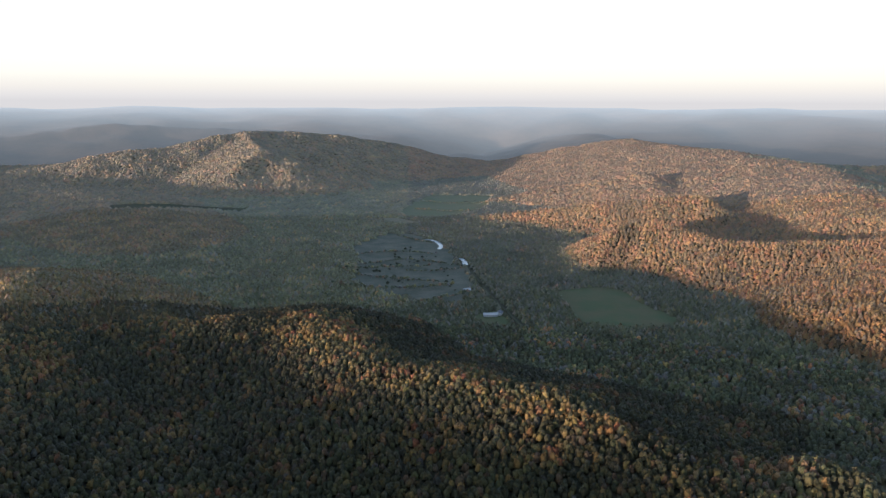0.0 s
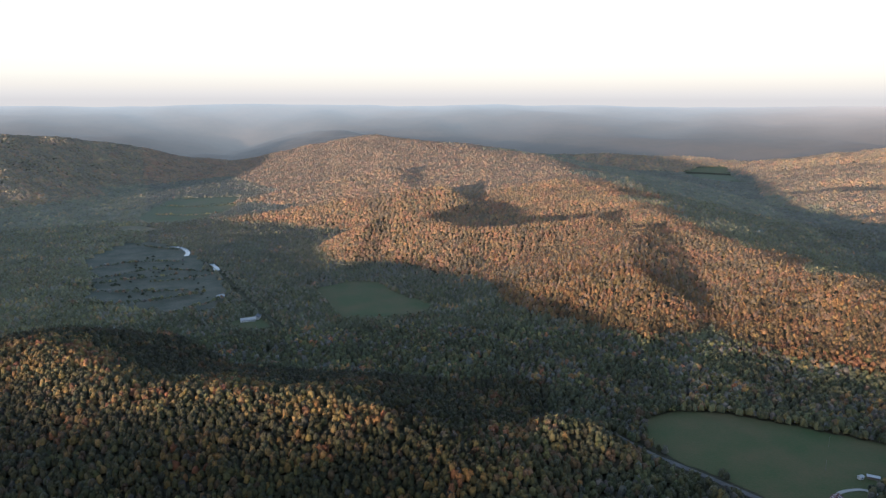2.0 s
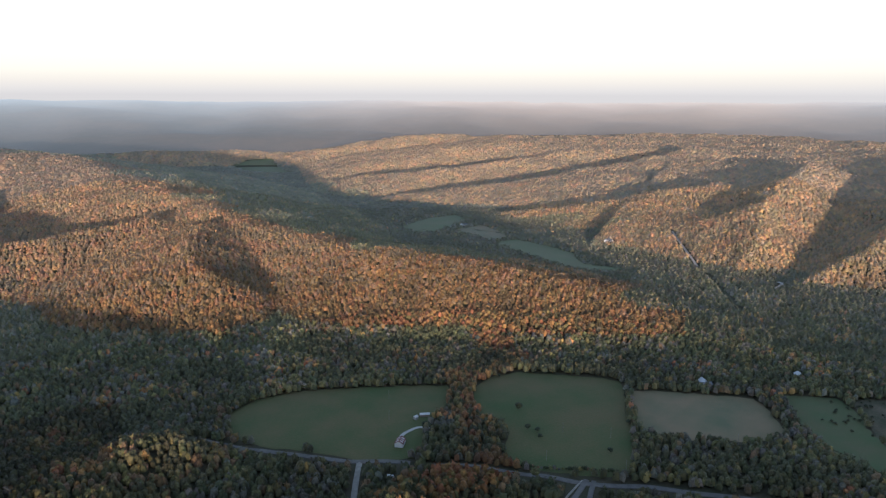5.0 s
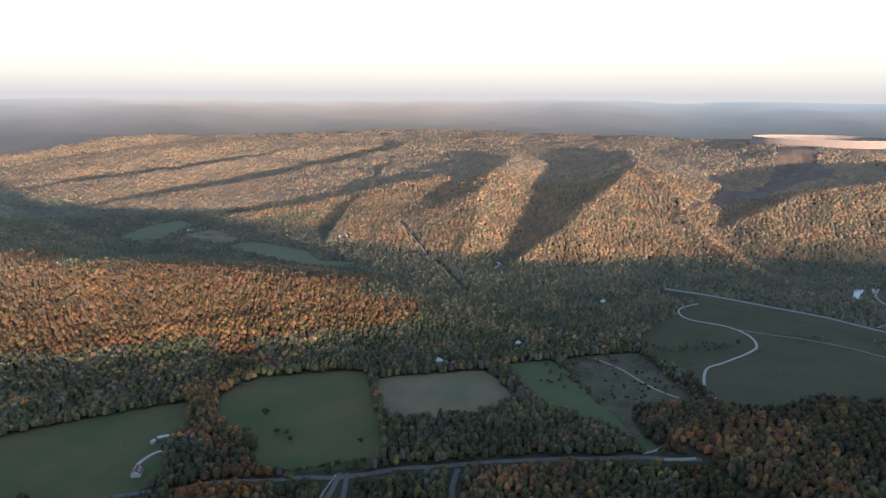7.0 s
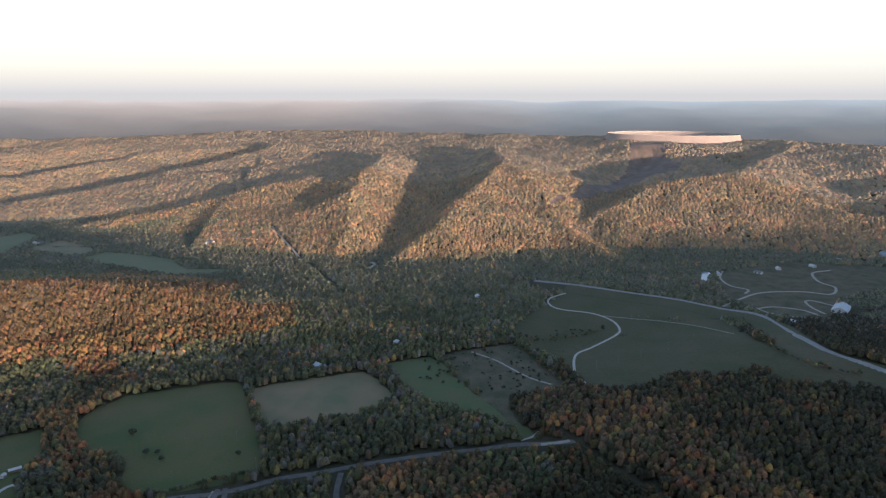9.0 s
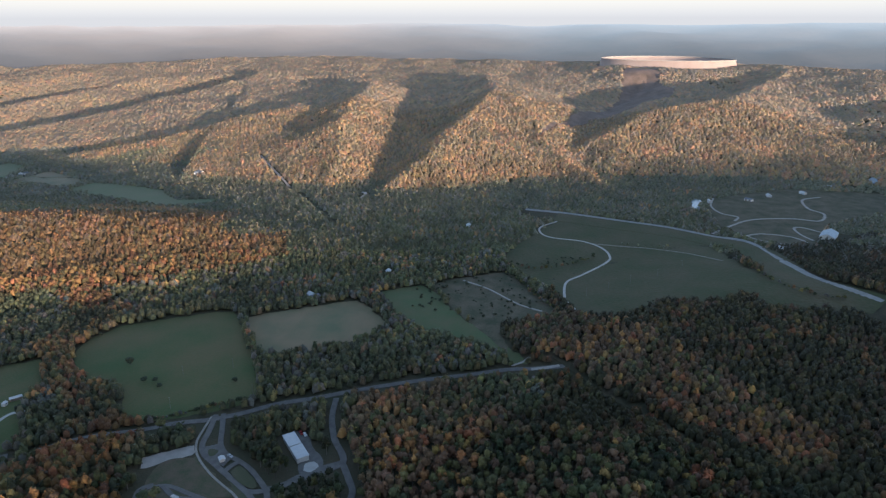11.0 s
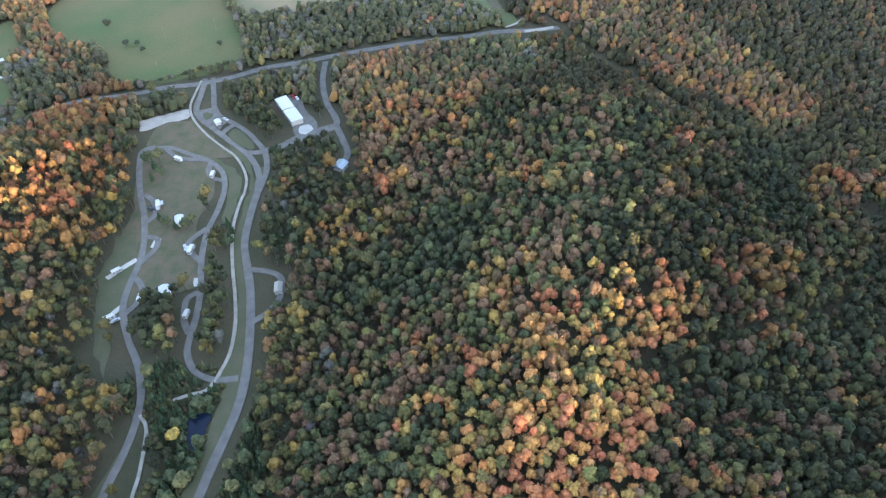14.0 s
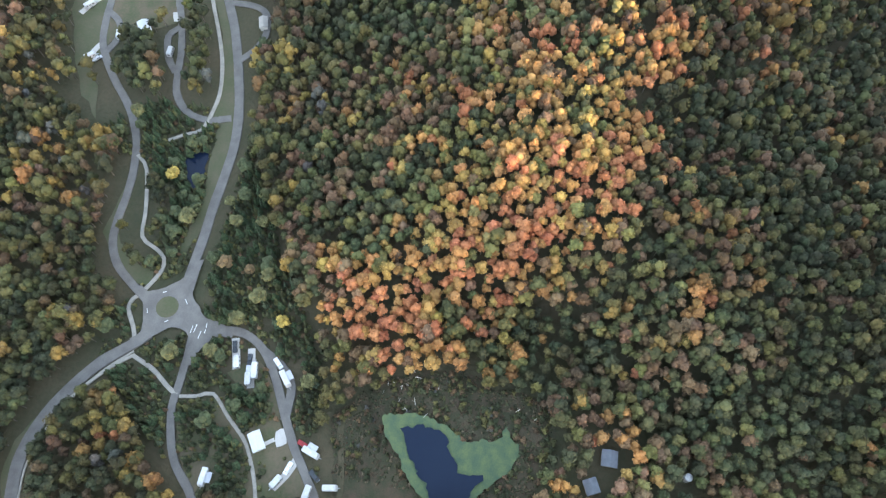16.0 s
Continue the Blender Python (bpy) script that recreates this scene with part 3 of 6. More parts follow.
patch("verge", VERGE, "bare grass strip along the wood edge", [(239.7, 243.6), (208.3, 230.1), (187.2, 217.4), (174.6, 206), (188.4, 211), (206, 220.9), (218.9, 217), (247.6, 224.9), (273.1, 239.2), (271.1, 249.8)])
patch("verge", VERGE, "brown grass bank below the highway curve", [(-4.9, 175.5), (3.7, 179.4), (17.5, 178.3), (34.2, 170.6), (47.5, 160.9), (41.1, 165.9), (21.7, 174), (6.7, 174.7), (-4.3, 172.2)])
patch("campsite_grass", LAWN, "grassy campsites between the lanes", [(45.3, 114.7), (48.2, 104.4), (54, 92.6), (59.8, 101.8), (67.1, 88.9), (54.2, 77.8), (40.9, 71.7), (32.9, 64.7), (21, 55.7), (16.3, 55.6), (8.4, 100.1), (24.8, 110.8), (35.5, 115.9)])
patch("pond", WATER, "small dark pond among camp trees", [(156.8, 151.6), (162.5, 149.5), (163.8, 144.3), (155.3, 141.7), (145.7, 141.5), (142.9, 142.8), (147, 148.4)])
patch("clearing", WETLAND, "brown boggy clearing round the green pond", [(49.1, 52.5), (56.5, 48.4), (63.6, 38.2), (69.8, 29.6), (74.6, 15.8), (75.8, -0.8), (70.8, -10.7), (72.3, -19.3), (68.5, -32.6), (59, -39.3), (42.9, -36.5), (31.1, -32.4), (26, -30.9), (13.8, 41), (35.8, 48.3)])
patch("algae_mat", ALGAE, "dull green floating algae on the pond", [(50.9, 30.6), (53.7, 26.3), (54.8, 20.5), (54.6, 13.3), (53.6, 6.1), (51.1, 2.2), (49.3, -1.6), (47.5, -5.8), (49.6, -9.7), (49.9, -14.2), (52, -18.5), (56.3, -19.5), (52.4, -21.2), (48.7, -24.9), (44.9, -24.9), (40.7, -23.4), (37.6, -20.1), (35.5, -18.1), (28.6, -12.9), (22.3, -9.4), (20, 3.5), (24.2, 9.9), (27.3, 13.9), (33.6, 19.3), (38.6, 22.2), (42.8, 26.5)])
patch("pond", WATER, "dark open water of the green pond", [(48.6, 22.6), (49.3, 18.7), (50.7, 14.9), (50.6, 10.5), (50, 7.1), (48.2, 4.5), (46.3, 2.5), (43.4, 2.5), (40.7, -0.1), (38.3, -1.4), (35.6, -3.9), (35.8, -8.4), (35.5, -13.2), (32.7, -11.8), (30.2, -10), (24, -6.9), (22.2, 2.8), (27.1, 8), (31.3, 11.9), (36.3, 15.7), (41.4, 19.5)])
patch("gravel_lot", GRAVEL, "pale gravel lot beside the entrance", [(383.7, 293.3), (390.5, 289.2), (398, 282), (402.8, 273), (408.6, 267.6), (401.7, 262.3), (396.2, 262.8), (390.7, 272.2), (384.5, 277.1), (376.8, 282.7), (373.9, 288)])
patch("storage_yard", TAR, "paved yard beside the white storage building", [(440.8, 200.4), (440.8, 195.8), (431.8, 186.5), (418.6, 176), (408.6, 168.2), (400.3, 165.4), (391.5, 170.1), (390.9, 176.8), (400, 182.7), (408.2, 178.6), (422.1, 187.1)])
patch("verge", VERGE, "brown worn grass between the path and the lane", [(359.7, 232.9), (354.3, 219.4), (346.6, 206), (337.3, 196.2), (321, 192.2), (296.3, 187.3), (282.6, 184.8), (286.9, 188.2), (306.4, 195.7), (328.1, 200.9), (338.9, 207.4), (350.5, 218.9)])
patch("verge", VERGE, "worn grass between the entrance lanes", [(377.7, 225), (367.8, 211.1), (360.2, 202), (351.3, 194.5), (337.6, 188.3), (319.7, 183.9), (302.7, 181.2), (286.6, 176.4), (286.3, 178.4), (308.4, 185.2), (330.3, 188.8), (340.4, 192.7), (353.8, 201.7), (363.5, 212.6)])
patch("scour", SCOUR, "bare pink rock scour below the reservoir", [(2500, -140), (2490, -225), (2340, -240), (2220, -263), (2114, -245), (1999, -140), (1863, -46), (1660, 50), (1560, 84), (1558, 94), (1670, 70), (1972, -20), (2200, -105), (2361, -115)], 3.0)
patch("gravel_bar", SCOUR, "pale gravel bar on the river bend", [(1164.4, -159.1), (1194.1, -180.5), (1219.9, -195.7), (1182.2, -192.4), (1165, -176.9)])
patch("river", RIVER, "bright bend of the shallow river", [(1235.2, -192.2), (1262.5, -205.2), (1250.9, -212), (1198.8, -203.6), (1172.2, -194.5), (1181.5, -188.7)])
patch("river", RIVER, "pale pool of the river among trees", [(1416.5, -527.2), (1426.1, -548.3), (1399.3, -540), (1395.5, -527.6)])
patch("park_ground", ROUGH, "open brown ground of the riverside park", [(1231.6, -217.4), (1305, -276.5), (1372.1, -387.5), (1363.3, -461.8), (1358.6, -542.5), (1206.8, -487.6), (1122.5, -380.7), (991.3, -318.8), (992.6, -276.8), (1035.1, -234.4), (1093.3, -213.2)])

# ---- roads and paths ----
lane("county_road", 5.6, TAR, "grey paved county road with a gravel edge", [(377.3, 375.7), (409.6, 326.9), (430.6, 300.2), (442.4, 273.3), (456.7, 251.7), (474.9, 230.7), (490.4, 202.5), (511, 169.8), (539.3, 116.9), (562.3, 60.2), (566.5, 28.3), (571.2, 1.5)])
lane("county_road", 5.4, TAR, "grey paved road past the barn field", [(252.9, 538.9), (281.9, 517.4), (303.9, 485.1), (320.7, 457), (336.7, 430.3), (356.5, 410.5), (370.7, 392.1)])
lane("gravel_road", 4.5, PATH, "pale gravel side road", [(341.7, 423.1), (326.1, 407.5), (307.3, 388), (281, 358.4)])
lane("camp_road", 4.6, TAR, "smooth grey campground road", [(338.4, 184.4), (325.8, 181.2), (306.8, 178), (280.5, 172), (259.2, 161.7), (239.1, 152.1), (208.7, 141), (187.5, 134.9), (170.4, 132), (153.9, 131.6), (135, 131.8), (120.3, 131.3), (103.4, 131.5), (90.2, 131.2)])
lane("camp_road", 4.6, TAR, "grey lane along the wood edge", [(493, 186.2), (462.7, 179.2), (435.2, 167.3), (417.7, 155.4), (407, 152.4), (394.2, 163.2), (383.3, 176.4), (369.6, 192)])
lane("camp_road", 4.4, TAR, "grey lane to the small roof", [(410.5, 153.5), (391.2, 141.9), (377.6, 134.8), (364.7, 134.9)])
lane("camp_road", 4.1, TAR, "grey entrance road with a pale path beside it", [(450.1, 271.5), (428.6, 265.6), (409.8, 261.2), (398.8, 253.1), (389.3, 240), (379.6, 225.9), (370.3, 212.2), (362.3, 201.2), (352.9, 192.7), (340, 184.9), (327.6, 181.4)])
lane("camp_road", 3.8, TAR, "grey exit lane of the camp", [(452.8, 266.4), (430.4, 256), (413.8, 248.3), (403, 238.7), (396.4, 225.4), (389.1, 213.4), (378, 200.9), (369.2, 192.7), (358.5, 186.7), (346.6, 182.8), (334.7, 181.2), (323.2, 180.4)])
lane("camp_road", 4.4, TAR, "grey cross lane between the entrance roads", [(404.8, 258.3), (408.2, 252.6), (412.3, 247.6)])
lane("camp_road", 3.8, TAR, "grey cross lane below the gatehouse", [(382.4, 229.8), (390, 227.9), (395.9, 224.3)])
lane("camp_road", 4.4, TAR, "grey cross lane at the camp fork", [(365.9, 206.9), (366.1, 198.6), (368.8, 191.7)])
lane("camp_road", 5.0, TAR, "grey lane to the storage building", [(369, 193.9), (375.7, 183.5), (386, 176.7), (396.3, 167.4), (404.7, 157.3), (408.8, 151.2)])
lane("footpath", 1.6, PATH, "tan path along the entrance road", [(447, 273.5), (429.3, 270.7), (411.9, 266.9), (396.5, 257.4), (380.5, 240.3), (368.3, 222.9), (360.5, 210.9), (349.5, 200.7), (336.7, 192.8), (320.6, 188.5)])
lane("dirt_track", 2.6, SOIL, "bare brown track beside the pond grass", [(55.4, 41.3), (50.5, 47), (42.9, 47.6), (31.9, 44.5), (14.8, 41.3)])
patch("gate_apron", TAR, "paved apron round the gatehouse", [(405, 257.5), (411.4, 248.1), (403, 239.2), (397.6, 231.3), (386.3, 232.4), (390.6, 240.6), (398.3, 251.9)], 0.9)
patch("planter_island", VERGE, "small round planted island by the gatehouse", [(401.4, 251.6), (404.5, 251.7), (406.4, 249.9), (405.3, 247.1), (402.7, 244.9), (399.6, 244.9), (397.7, 246.7), (398.7, 249.4)], 1.0)
patch("lane_island", VERGE, "grassy island between the camp lanes", [(382, 224.3), (387.3, 223.2), (388.7, 219.4), (382.5, 210.6), (373.3, 199.9), (368.3, 201.2), (368.7, 206.4), (374, 214.7)], 1.0)
patch("concrete_pad", CONCRETE, "pale concrete pad beside the storage building", [(401.1, 176.9), (405.6, 172.4), (399.8, 167.8), (392.3, 169.5), (393, 173.6)], 0.9)
patch("roundabout", TAR, "grey asphalt roundabout where five roads flare together", [(88.9, 153.9), (91.9, 151.5), (89.5, 147.7), (90.8, 142), (94.5, 136.7), (99.7, 133.1), (106.2, 131.7), (108, 127.4), (97.7, 127.8), (92.2, 127.6), (88.2, 124.9), (83.8, 120.2), (80.8, 114.9), (79.6, 108.7), (78.8, 103.8), (75.3, 103.6), (74.2, 108.7), (71.5, 113), (65, 115.6), (60.3, 116.2), (60.5, 120.2), (68.8, 120.9), (72.3, 121.8), (74.4, 124.6), (75.8, 129), (74.5, 133), (71.3, 136.5), (68.6, 139.7), (65.6, 142.2), (63.4, 144), (66.4, 147.4), (68.1, 145.5), (70.5, 144), (75.7, 144.6), (81.9, 147.1), (85.5, 150)], 1.25)
lane("road_marking", 0.28, PAINT_WHITE, "white painted road marking", [(77.4, 122.1), (73.7, 122.3)], 1.2)
lane("road_marking", 0.28, PAINT_WHITE, "white painted road marking", [(78.2, 120.5), (74.5, 120.9)], 1.2)
lane("road_marking", 0.28, PAINT_WHITE, "white painted road marking", [(75.4, 117.7), (71.8, 118.1)], 1.2)
lane("road_marking", 0.28, PAINT_WHITE, "white painted road marking", [(79.3, 116.1), (77.3, 115.9)], 1.2)
lane("road_marking", 0.28, PAINT_WHITE, "white painted road marking", [(76.5, 115.9), (74.7, 115.9)], 1.2)
lane("road_marking", 0.28, PAINT_WHITE, "white painted road marking", [(88.6, 129.4), (86.7, 127.9)], 1.2)
lane("road_marking", 0.28, PAINT_WHITE, "white painted road marking", [(81.5, 144.8), (79.5, 143.9)], 1.2)
lane("road_marking", 0.28, PAINT_WHITE, "white painted road marking", [(90, 140.4), (90.8, 138.9)], 1.2)
lane("road_marking", 0.28, PAINT_WHITE, "white painted road marking", [(78.1, 133.7), (76.8, 135.1)], 1.2)
lane("camp_lane", 3.7, TAR, "grey campsite lane curving along the lawn", [(360.2, 269.4), (352.9, 275.3), (336.4, 269.4), (311, 255.6), (292.2, 243.4), (269.6, 231.9), (251.9, 226.1), (234.7, 223.2), (218.6, 218.5), (200.7, 206.4), (184.4, 191.9), (168.3, 182), (152.3, 176.8), (136.6, 174.5), (121.4, 173.9), (110.1, 172), (100, 166), (92.2, 156.5), (86, 147.2)])
lane("camp_lane", 3.6, TAR, "grey inner campsite lane", [(356.1, 271.6), (360.8, 259.6), (356.2, 241.8), (350.6, 223.8), (341.3, 211.8), (326, 203.7), (305.4, 199.7), (285.5, 197.9), (262.8, 191.9), (242, 183.1), (222.1, 176.6), (206.7, 173.5), (195.8, 170.1), (186.2, 161.7), (183, 149.7), (186.2, 138.1)])
lane("pull_through", 3.6, TAR, "short grey camper pull-through", [(360.2, 262.6), (351, 247.5), (352.1, 228.3)])
lane("pull_through", 3.6, TAR, "short grey camper pull-through", [(350.7, 223.1), (342.2, 222.1), (334.8, 215.8), (333.5, 208.1)])
lane("pull_through", 3.4, TAR, "short grey camper pull-through", [(310.5, 252.4), (305.2, 243.3), (293.5, 236.6), (285.3, 239.6)])
lane("pull_through", 3.4, TAR, "short grey camper pull-through", [(287.7, 199.5), (279.6, 203.4), (272.2, 204.7), (264.1, 197.3), (260.6, 191.4)])
lane("pull_through", 3.4, TAR, "short grey camper pull-through", [(274, 233.9), (273.2, 225), (264.2, 222.5), (249.6, 226.5)])
lane("pull_through", 3.4, TAR, "short grey camper pull-through", [(242.2, 225.2), (235.9, 216.3), (225.9, 212.5), (215.1, 215.2)])
lane("pull_through", 3.6, TAR, "short grey camper pull-through", [(259.6, 159.5), (259.5, 147.6), (255.2, 139.5), (242, 135.9), (231.1, 138.3), (221.8, 144.8)])
lane("pull_through", 3.4, TAR, "short grey camper pull-through", [(237.8, 182.4), (230.7, 186.6), (217.1, 181.8), (208.4, 175.1)])
lane("road_shoulder", 0.8, PATH, "pale gravel shoulder of the sweeping road", [(62.1, 144), (52.4, 153.2), (39.7, 161.8), (23.9, 168.2), (9.3, 170.3), (-3.6, 168.2)])
lane("highway_curve", 5.0, TAR, "wide grey road sweeping from the roundabout", [(71.1, 140.3), (64.9, 145.8), (54.9, 156.2), (41.8, 164.9), (25.6, 171.9), (10.2, 173.9), (-4.1, 171.1), (-15.8, 167.3)])
lane("camp_lane", 3.4, TAR, "grey lane south of the roundabout", [(78.2, 121.9), (66.7, 120.7), (51.7, 120), (42, 119.9), (30.7, 116.5), (20.2, 111.2), (10.7, 102), (2.9, 97.2)])
lane("camp_lane", 3.5, TAR, "grey lane beside the campers", [(82, 123.1), (77.6, 113.6), (77.8, 99.4), (72.7, 89.2), (61.1, 80.2), (47.8, 72.8), (35.1, 65.3), (25.1, 57.9), (16.9, 52.1), (9.4, 48)])
lane("pull_through", 3.6, TAR, "short grey camper pull-through", [(71.8, 88.2), (66.4, 78.7), (58.8, 72.6), (50.4, 71.8), (44.5, 71.7)])
lane("footpath", 1.9, PATH, "pale tan footpath", [(322.1, 189.2), (310.2, 187.9), (288.3, 182.9), (261.8, 172.2), (237.5, 160.7), (218.3, 152.9), (199.7, 148.5), (184.2, 148.9)])
lane("footpath", 1.7, PATH, "pale tan footpath", [(184.9, 148.9), (176.7, 151), (172.7, 157.9), (167.9, 165)])
lane("footpath", 1.7, PATH, "narrow pale path among camp trees", [(157.2, 176.9), (150.2, 170), (129.4, 162.8), (115.2, 159.4), (110.4, 151.1), (106.3, 145.8), (99.6, 145.1), (88.9, 149.8)])
lane("footpath", 1.8, PATH, "pale path round the roundabout side", [(87.7, 150.2), (85, 152.9), (80, 153.2), (72.4, 148.1), (64.6, 144.4)])
lane("footpath", 1.9, PATH, "pale tan link path", [(60.1, 143.8), (55.7, 133.1), (49.1, 123.7), (47.4, 119.3)])
lane("footpath", 1.5, PATH, "pale path across the grassy campsites", [(46.6, 118.2), (47.9, 110.6), (50, 104.2), (41.5, 94.9), (34.7, 86.8), (29.7, 82.9), (19.4, 77.5), (12.8, 75.1), (7.2, 72.8)])
lane("footpath", 1.4, PATH, "pale path along the grey road shoulder", [(60.8, 143), (52.2, 152.6), (38.8, 162.5), (27.7, 166.6)])
lane("verge", 46, MEADOW, "broad mown grass strip below the highway", [(1098, 30), (1094.3, 15.9), (1066.5, -69.8), (1044.7, -133.8), (1007.1, -191.3), (963.8, -234.3), (809, -239.7), (756, -258), (718.3, -303.1)])
lane("highway", 9.5, ROAD_PALE, "grey two-lane highway through the meadows", [(1135.6, 81.5), (1121.3, 16.7), (1091.5, -70.9), (1070, -136.4), (1031.2, -195.2), (1001.3, -242.6), (860.1, -254), (779.5, -265.2), (725.6, -305.3)])
lane("footpath", 2.8, CONCRETE, "white winding path across the meadow", [(1068.9, 28.1), (1035.6, 49.6), (1005.1, 49.4), (982.7, 32.7), (972.1, -11.3), (945.1, -38), (910.5, -47.6), (884.5, -41.9), (829.8, -12.1), (797.1, 6.2), (734.8, 6.2), (705.2, -0.3), (685.4, -8.5)])
lane("footpath", 1.8, PATH, "straight white path over the meadow", [(963.3, -22.9), (957.2, -64.9), (951.8, -109.5), (928.8, -150.1), (885.1, -183.5)])
lane("footpath", 2.2, GRAVEL, "faint track through the rough pasture", [(786.6, 127.8), (759.4, 90.2), (713.6, 53.7), (689.9, 28.2)])
lane("footpath", 2.2, GRAVEL, "gravel track by the dark wood", [(571, 48.6), (577.6, 39.1), (586.4, 33.8)])
lane("footpath", 3.8, GRAVEL, "gravel spur by the dark wood", [(565, 30.6), (568.1, 16.1), (571.6, 6.4)])
lane("park_road", 4.0, GRAVEL, "pale loop road of the riverside park", [(1043.6, -197.1), (1089.2, -228.7), (1133.7, -269.9), (1150.7, -331.7), (1145.7, -371.4), (1189.7, -390.6), (1223.6, -376.2), (1286.4, -384.3), (1313.8, -419.3)])
lane("park_road", 3.4, GRAVEL, "pale path of the riverside park", [(1267, -234), (1213.2, -221.9), (1168.3, -229.7), (1147.9, -251.8), (1123.5, -243.1)])
lane("park_road", 3.4, GRAVEL, "pale parking loop of the riverside park", [(1042.5, -243.6), (1055.7, -269.4), (1044.8, -305), (1004.3, -315.6), (1001, -286.1), (1024.8, -255.2), (1042.5, -243.6)])
lane("park_road", 3.4, GRAVEL, "pale drive to the visitor building", [(1078.7, -356), (1100.3, -334.9), (1094.5, -321.5), (1064.8, -321.6), (1023, -328.3)])
lane("valley_road", 3.6, VERGE, "narrow worn road along the valley", [(-38.7, 927.9), (-62.3, 989.5), (-95, 1075.4), (-129.1, 1179.2), (-162.2, 1282.8), (-203, 1377)])
lane("valley_road", 8.8, RIVER, "shining river reach in the valley", [(-282.8, 1526.8), (-257, 1503.2), (-238.7, 1453.8), (-236.4, 1417.9)])
lane("valley_road", 10.0, RIVER, "shining river reach in the valley", [(-180.6, 1339.1), (-168.5, 1306.3), (-163.2, 1282.6)])
lane("creek_bed", 1.6, SOIL, "dark bare creek bed between wooded hills", [(590, 16), (564, -5), (527, -35), (504, -64), (472, -90), (446, -114), (429, -149), (408, -176), (382, -196), (355, -216)])
lane("dirt_road", 4, GRAVEL, "dirt cut up the ridge side", [(1373, 655.5), (1321.1, 616.2), (1252.4, 563), (1197.3, 517.8)])
lane("valley_road", 4.0, MEADOW, "grassy power line cut through the woods", [(1167.7, 489.6), (1071.9, 418.5), (997.5, 364.7)])
lane("dirt_road", 6.2, CONCRETE, "pale drive at the ridge foot", [(1147.2, 371.5), (1193.7, 372.9), (1203.6, 383.7)])
# ---- ground kept free for buildings, campers and the reservoir ----
def ring_line(x, y, r, n=14):
    a = np.arange(n) / n * 6.283
    return np.stack([x + r * np.cos(a), y + r * np.sin(a)], -1)


for x, y, r in ((363.1, 215, 9), (356.6, 207.1, 9), (35, 75, 9), (33.75, 80, 7), (62.5, 95, 8), (62.5, 76.25, 7), (33.75, 57.5, 7), (20, 66.25, 9), (18.75, 55, 6), (21.25, 46.25, 5), (17.5, 97.5, 6),
                (51.25, -60.62, 7), (38.75, -54.38, 6), (47.5, -90, 5), (42.5, -58.75, 6), (425, 196.25, 15), (410, 185, 15), (402.5, 178.75, 13), (415, 182.5, 15), (400, 170, 10), (361.25, 135, 7), (351.25, 131.25, 9), (373.75, 280, 8), (367.5, 282.5, 7), (378.75, 273.75, 7), (390, 167.5, 8), (247.5, 138.75, 8),
                (386.25, 421.25, 12), (342.5, 383.75, 9), (437.5, 446.25, 8), (422.5, 428.75, 6), (1050, -356.25, 34), (698.75, 283.75, 12), (-83.75, 972.5, 16), (393.75, 237.5, 6),
                (890, 1253.75, 10), (1012.5, 156.25, 8), (1257.5, 732.5, 14), (1212.5, 1101.25, 16), (793.75, 221.25, 8), (592.5, 207.5, 5), (91.25, 125, 6), (776.25, -252.5, 12)):
    CLEAR.append(ring_line(x, y, r))
RESERVOIR = (2700.0, -285.0, 231.0, 150.0)  # centre and half axes of the rim
CLEAR.append(np.array([(RESERVOIR[0] + 1.2 * (RESERVOIR[3] * math.cos(a)), RESERVOIR[1] + 1.12 * RESERVOIR[2] * math.sin(a)) for a in np.arange(32) / 32 * 6.283]))
CAMP = np.array([(56.25, 160), (137.5, 150), (250, 237.5), (375, 281.25), (425, 268.75), (462.5, 206.25), (375, 125), (250, 131.25), (175, 125), (118.75, 93.75), (75, 62.5), (12.5, 50), (12.5, 106.25)])
CAMP_TREES = CAMP.copy()
CAMP_TREES[:, 0] = np.minimum(CAMP_TREES[:, 0], 190)

# ---- roundabout ----
HUB = (83.8, 136.2)


def ring_sheet(name, r0, r1, mat, label, lift, dome=0.0):
    a = np.linspace(0, 2 * math.pi, 49)[:-1]
    verts, faces = [], []
    for k, r in enumerate(np.linspace(r0, r1, 4)):
        z = height(HUB[0] + r * np.cos(a), HUB[1] + r * np.sin(a)) + lift + dome * (1 - k / 3)
        verts += list(zip(HUB[0] + r * np.cos(a), HUB[1] + r * np.sin(a), z))
    for k in range(3):
        faces += [(k * 48 + i, (k + 1) * 48 + i, (k + 1) * 48 + (i + 1) % 48, k * 48 + (i + 1) % 48) for i in range(48)]
    return tagged(new(name, mesh_from(name, verts, faces, mat)), label, "roundabout", kind="structure")


ring_sheet("roundabout_island", 0.05, 5.0, VERGE, "low grassy round island of the roundabout", 1.32, 0.3)
LANES.append((np.array([[HUB[0] - 0.1, HUB[1]], [HUB[0], HUB[1]]]), 14.0))

# ---- trees ----
def icosphere(level):
    bm = bmesh.new()
    bmesh.ops.create_icosphere(bm, subdivisions=level, radius=1)
    v = np.array([p.co[:] for p in bm.verts])
    f = np.array([[q.index for q in face.verts] for face in bm.faces])
    bm.free()
    return v, f


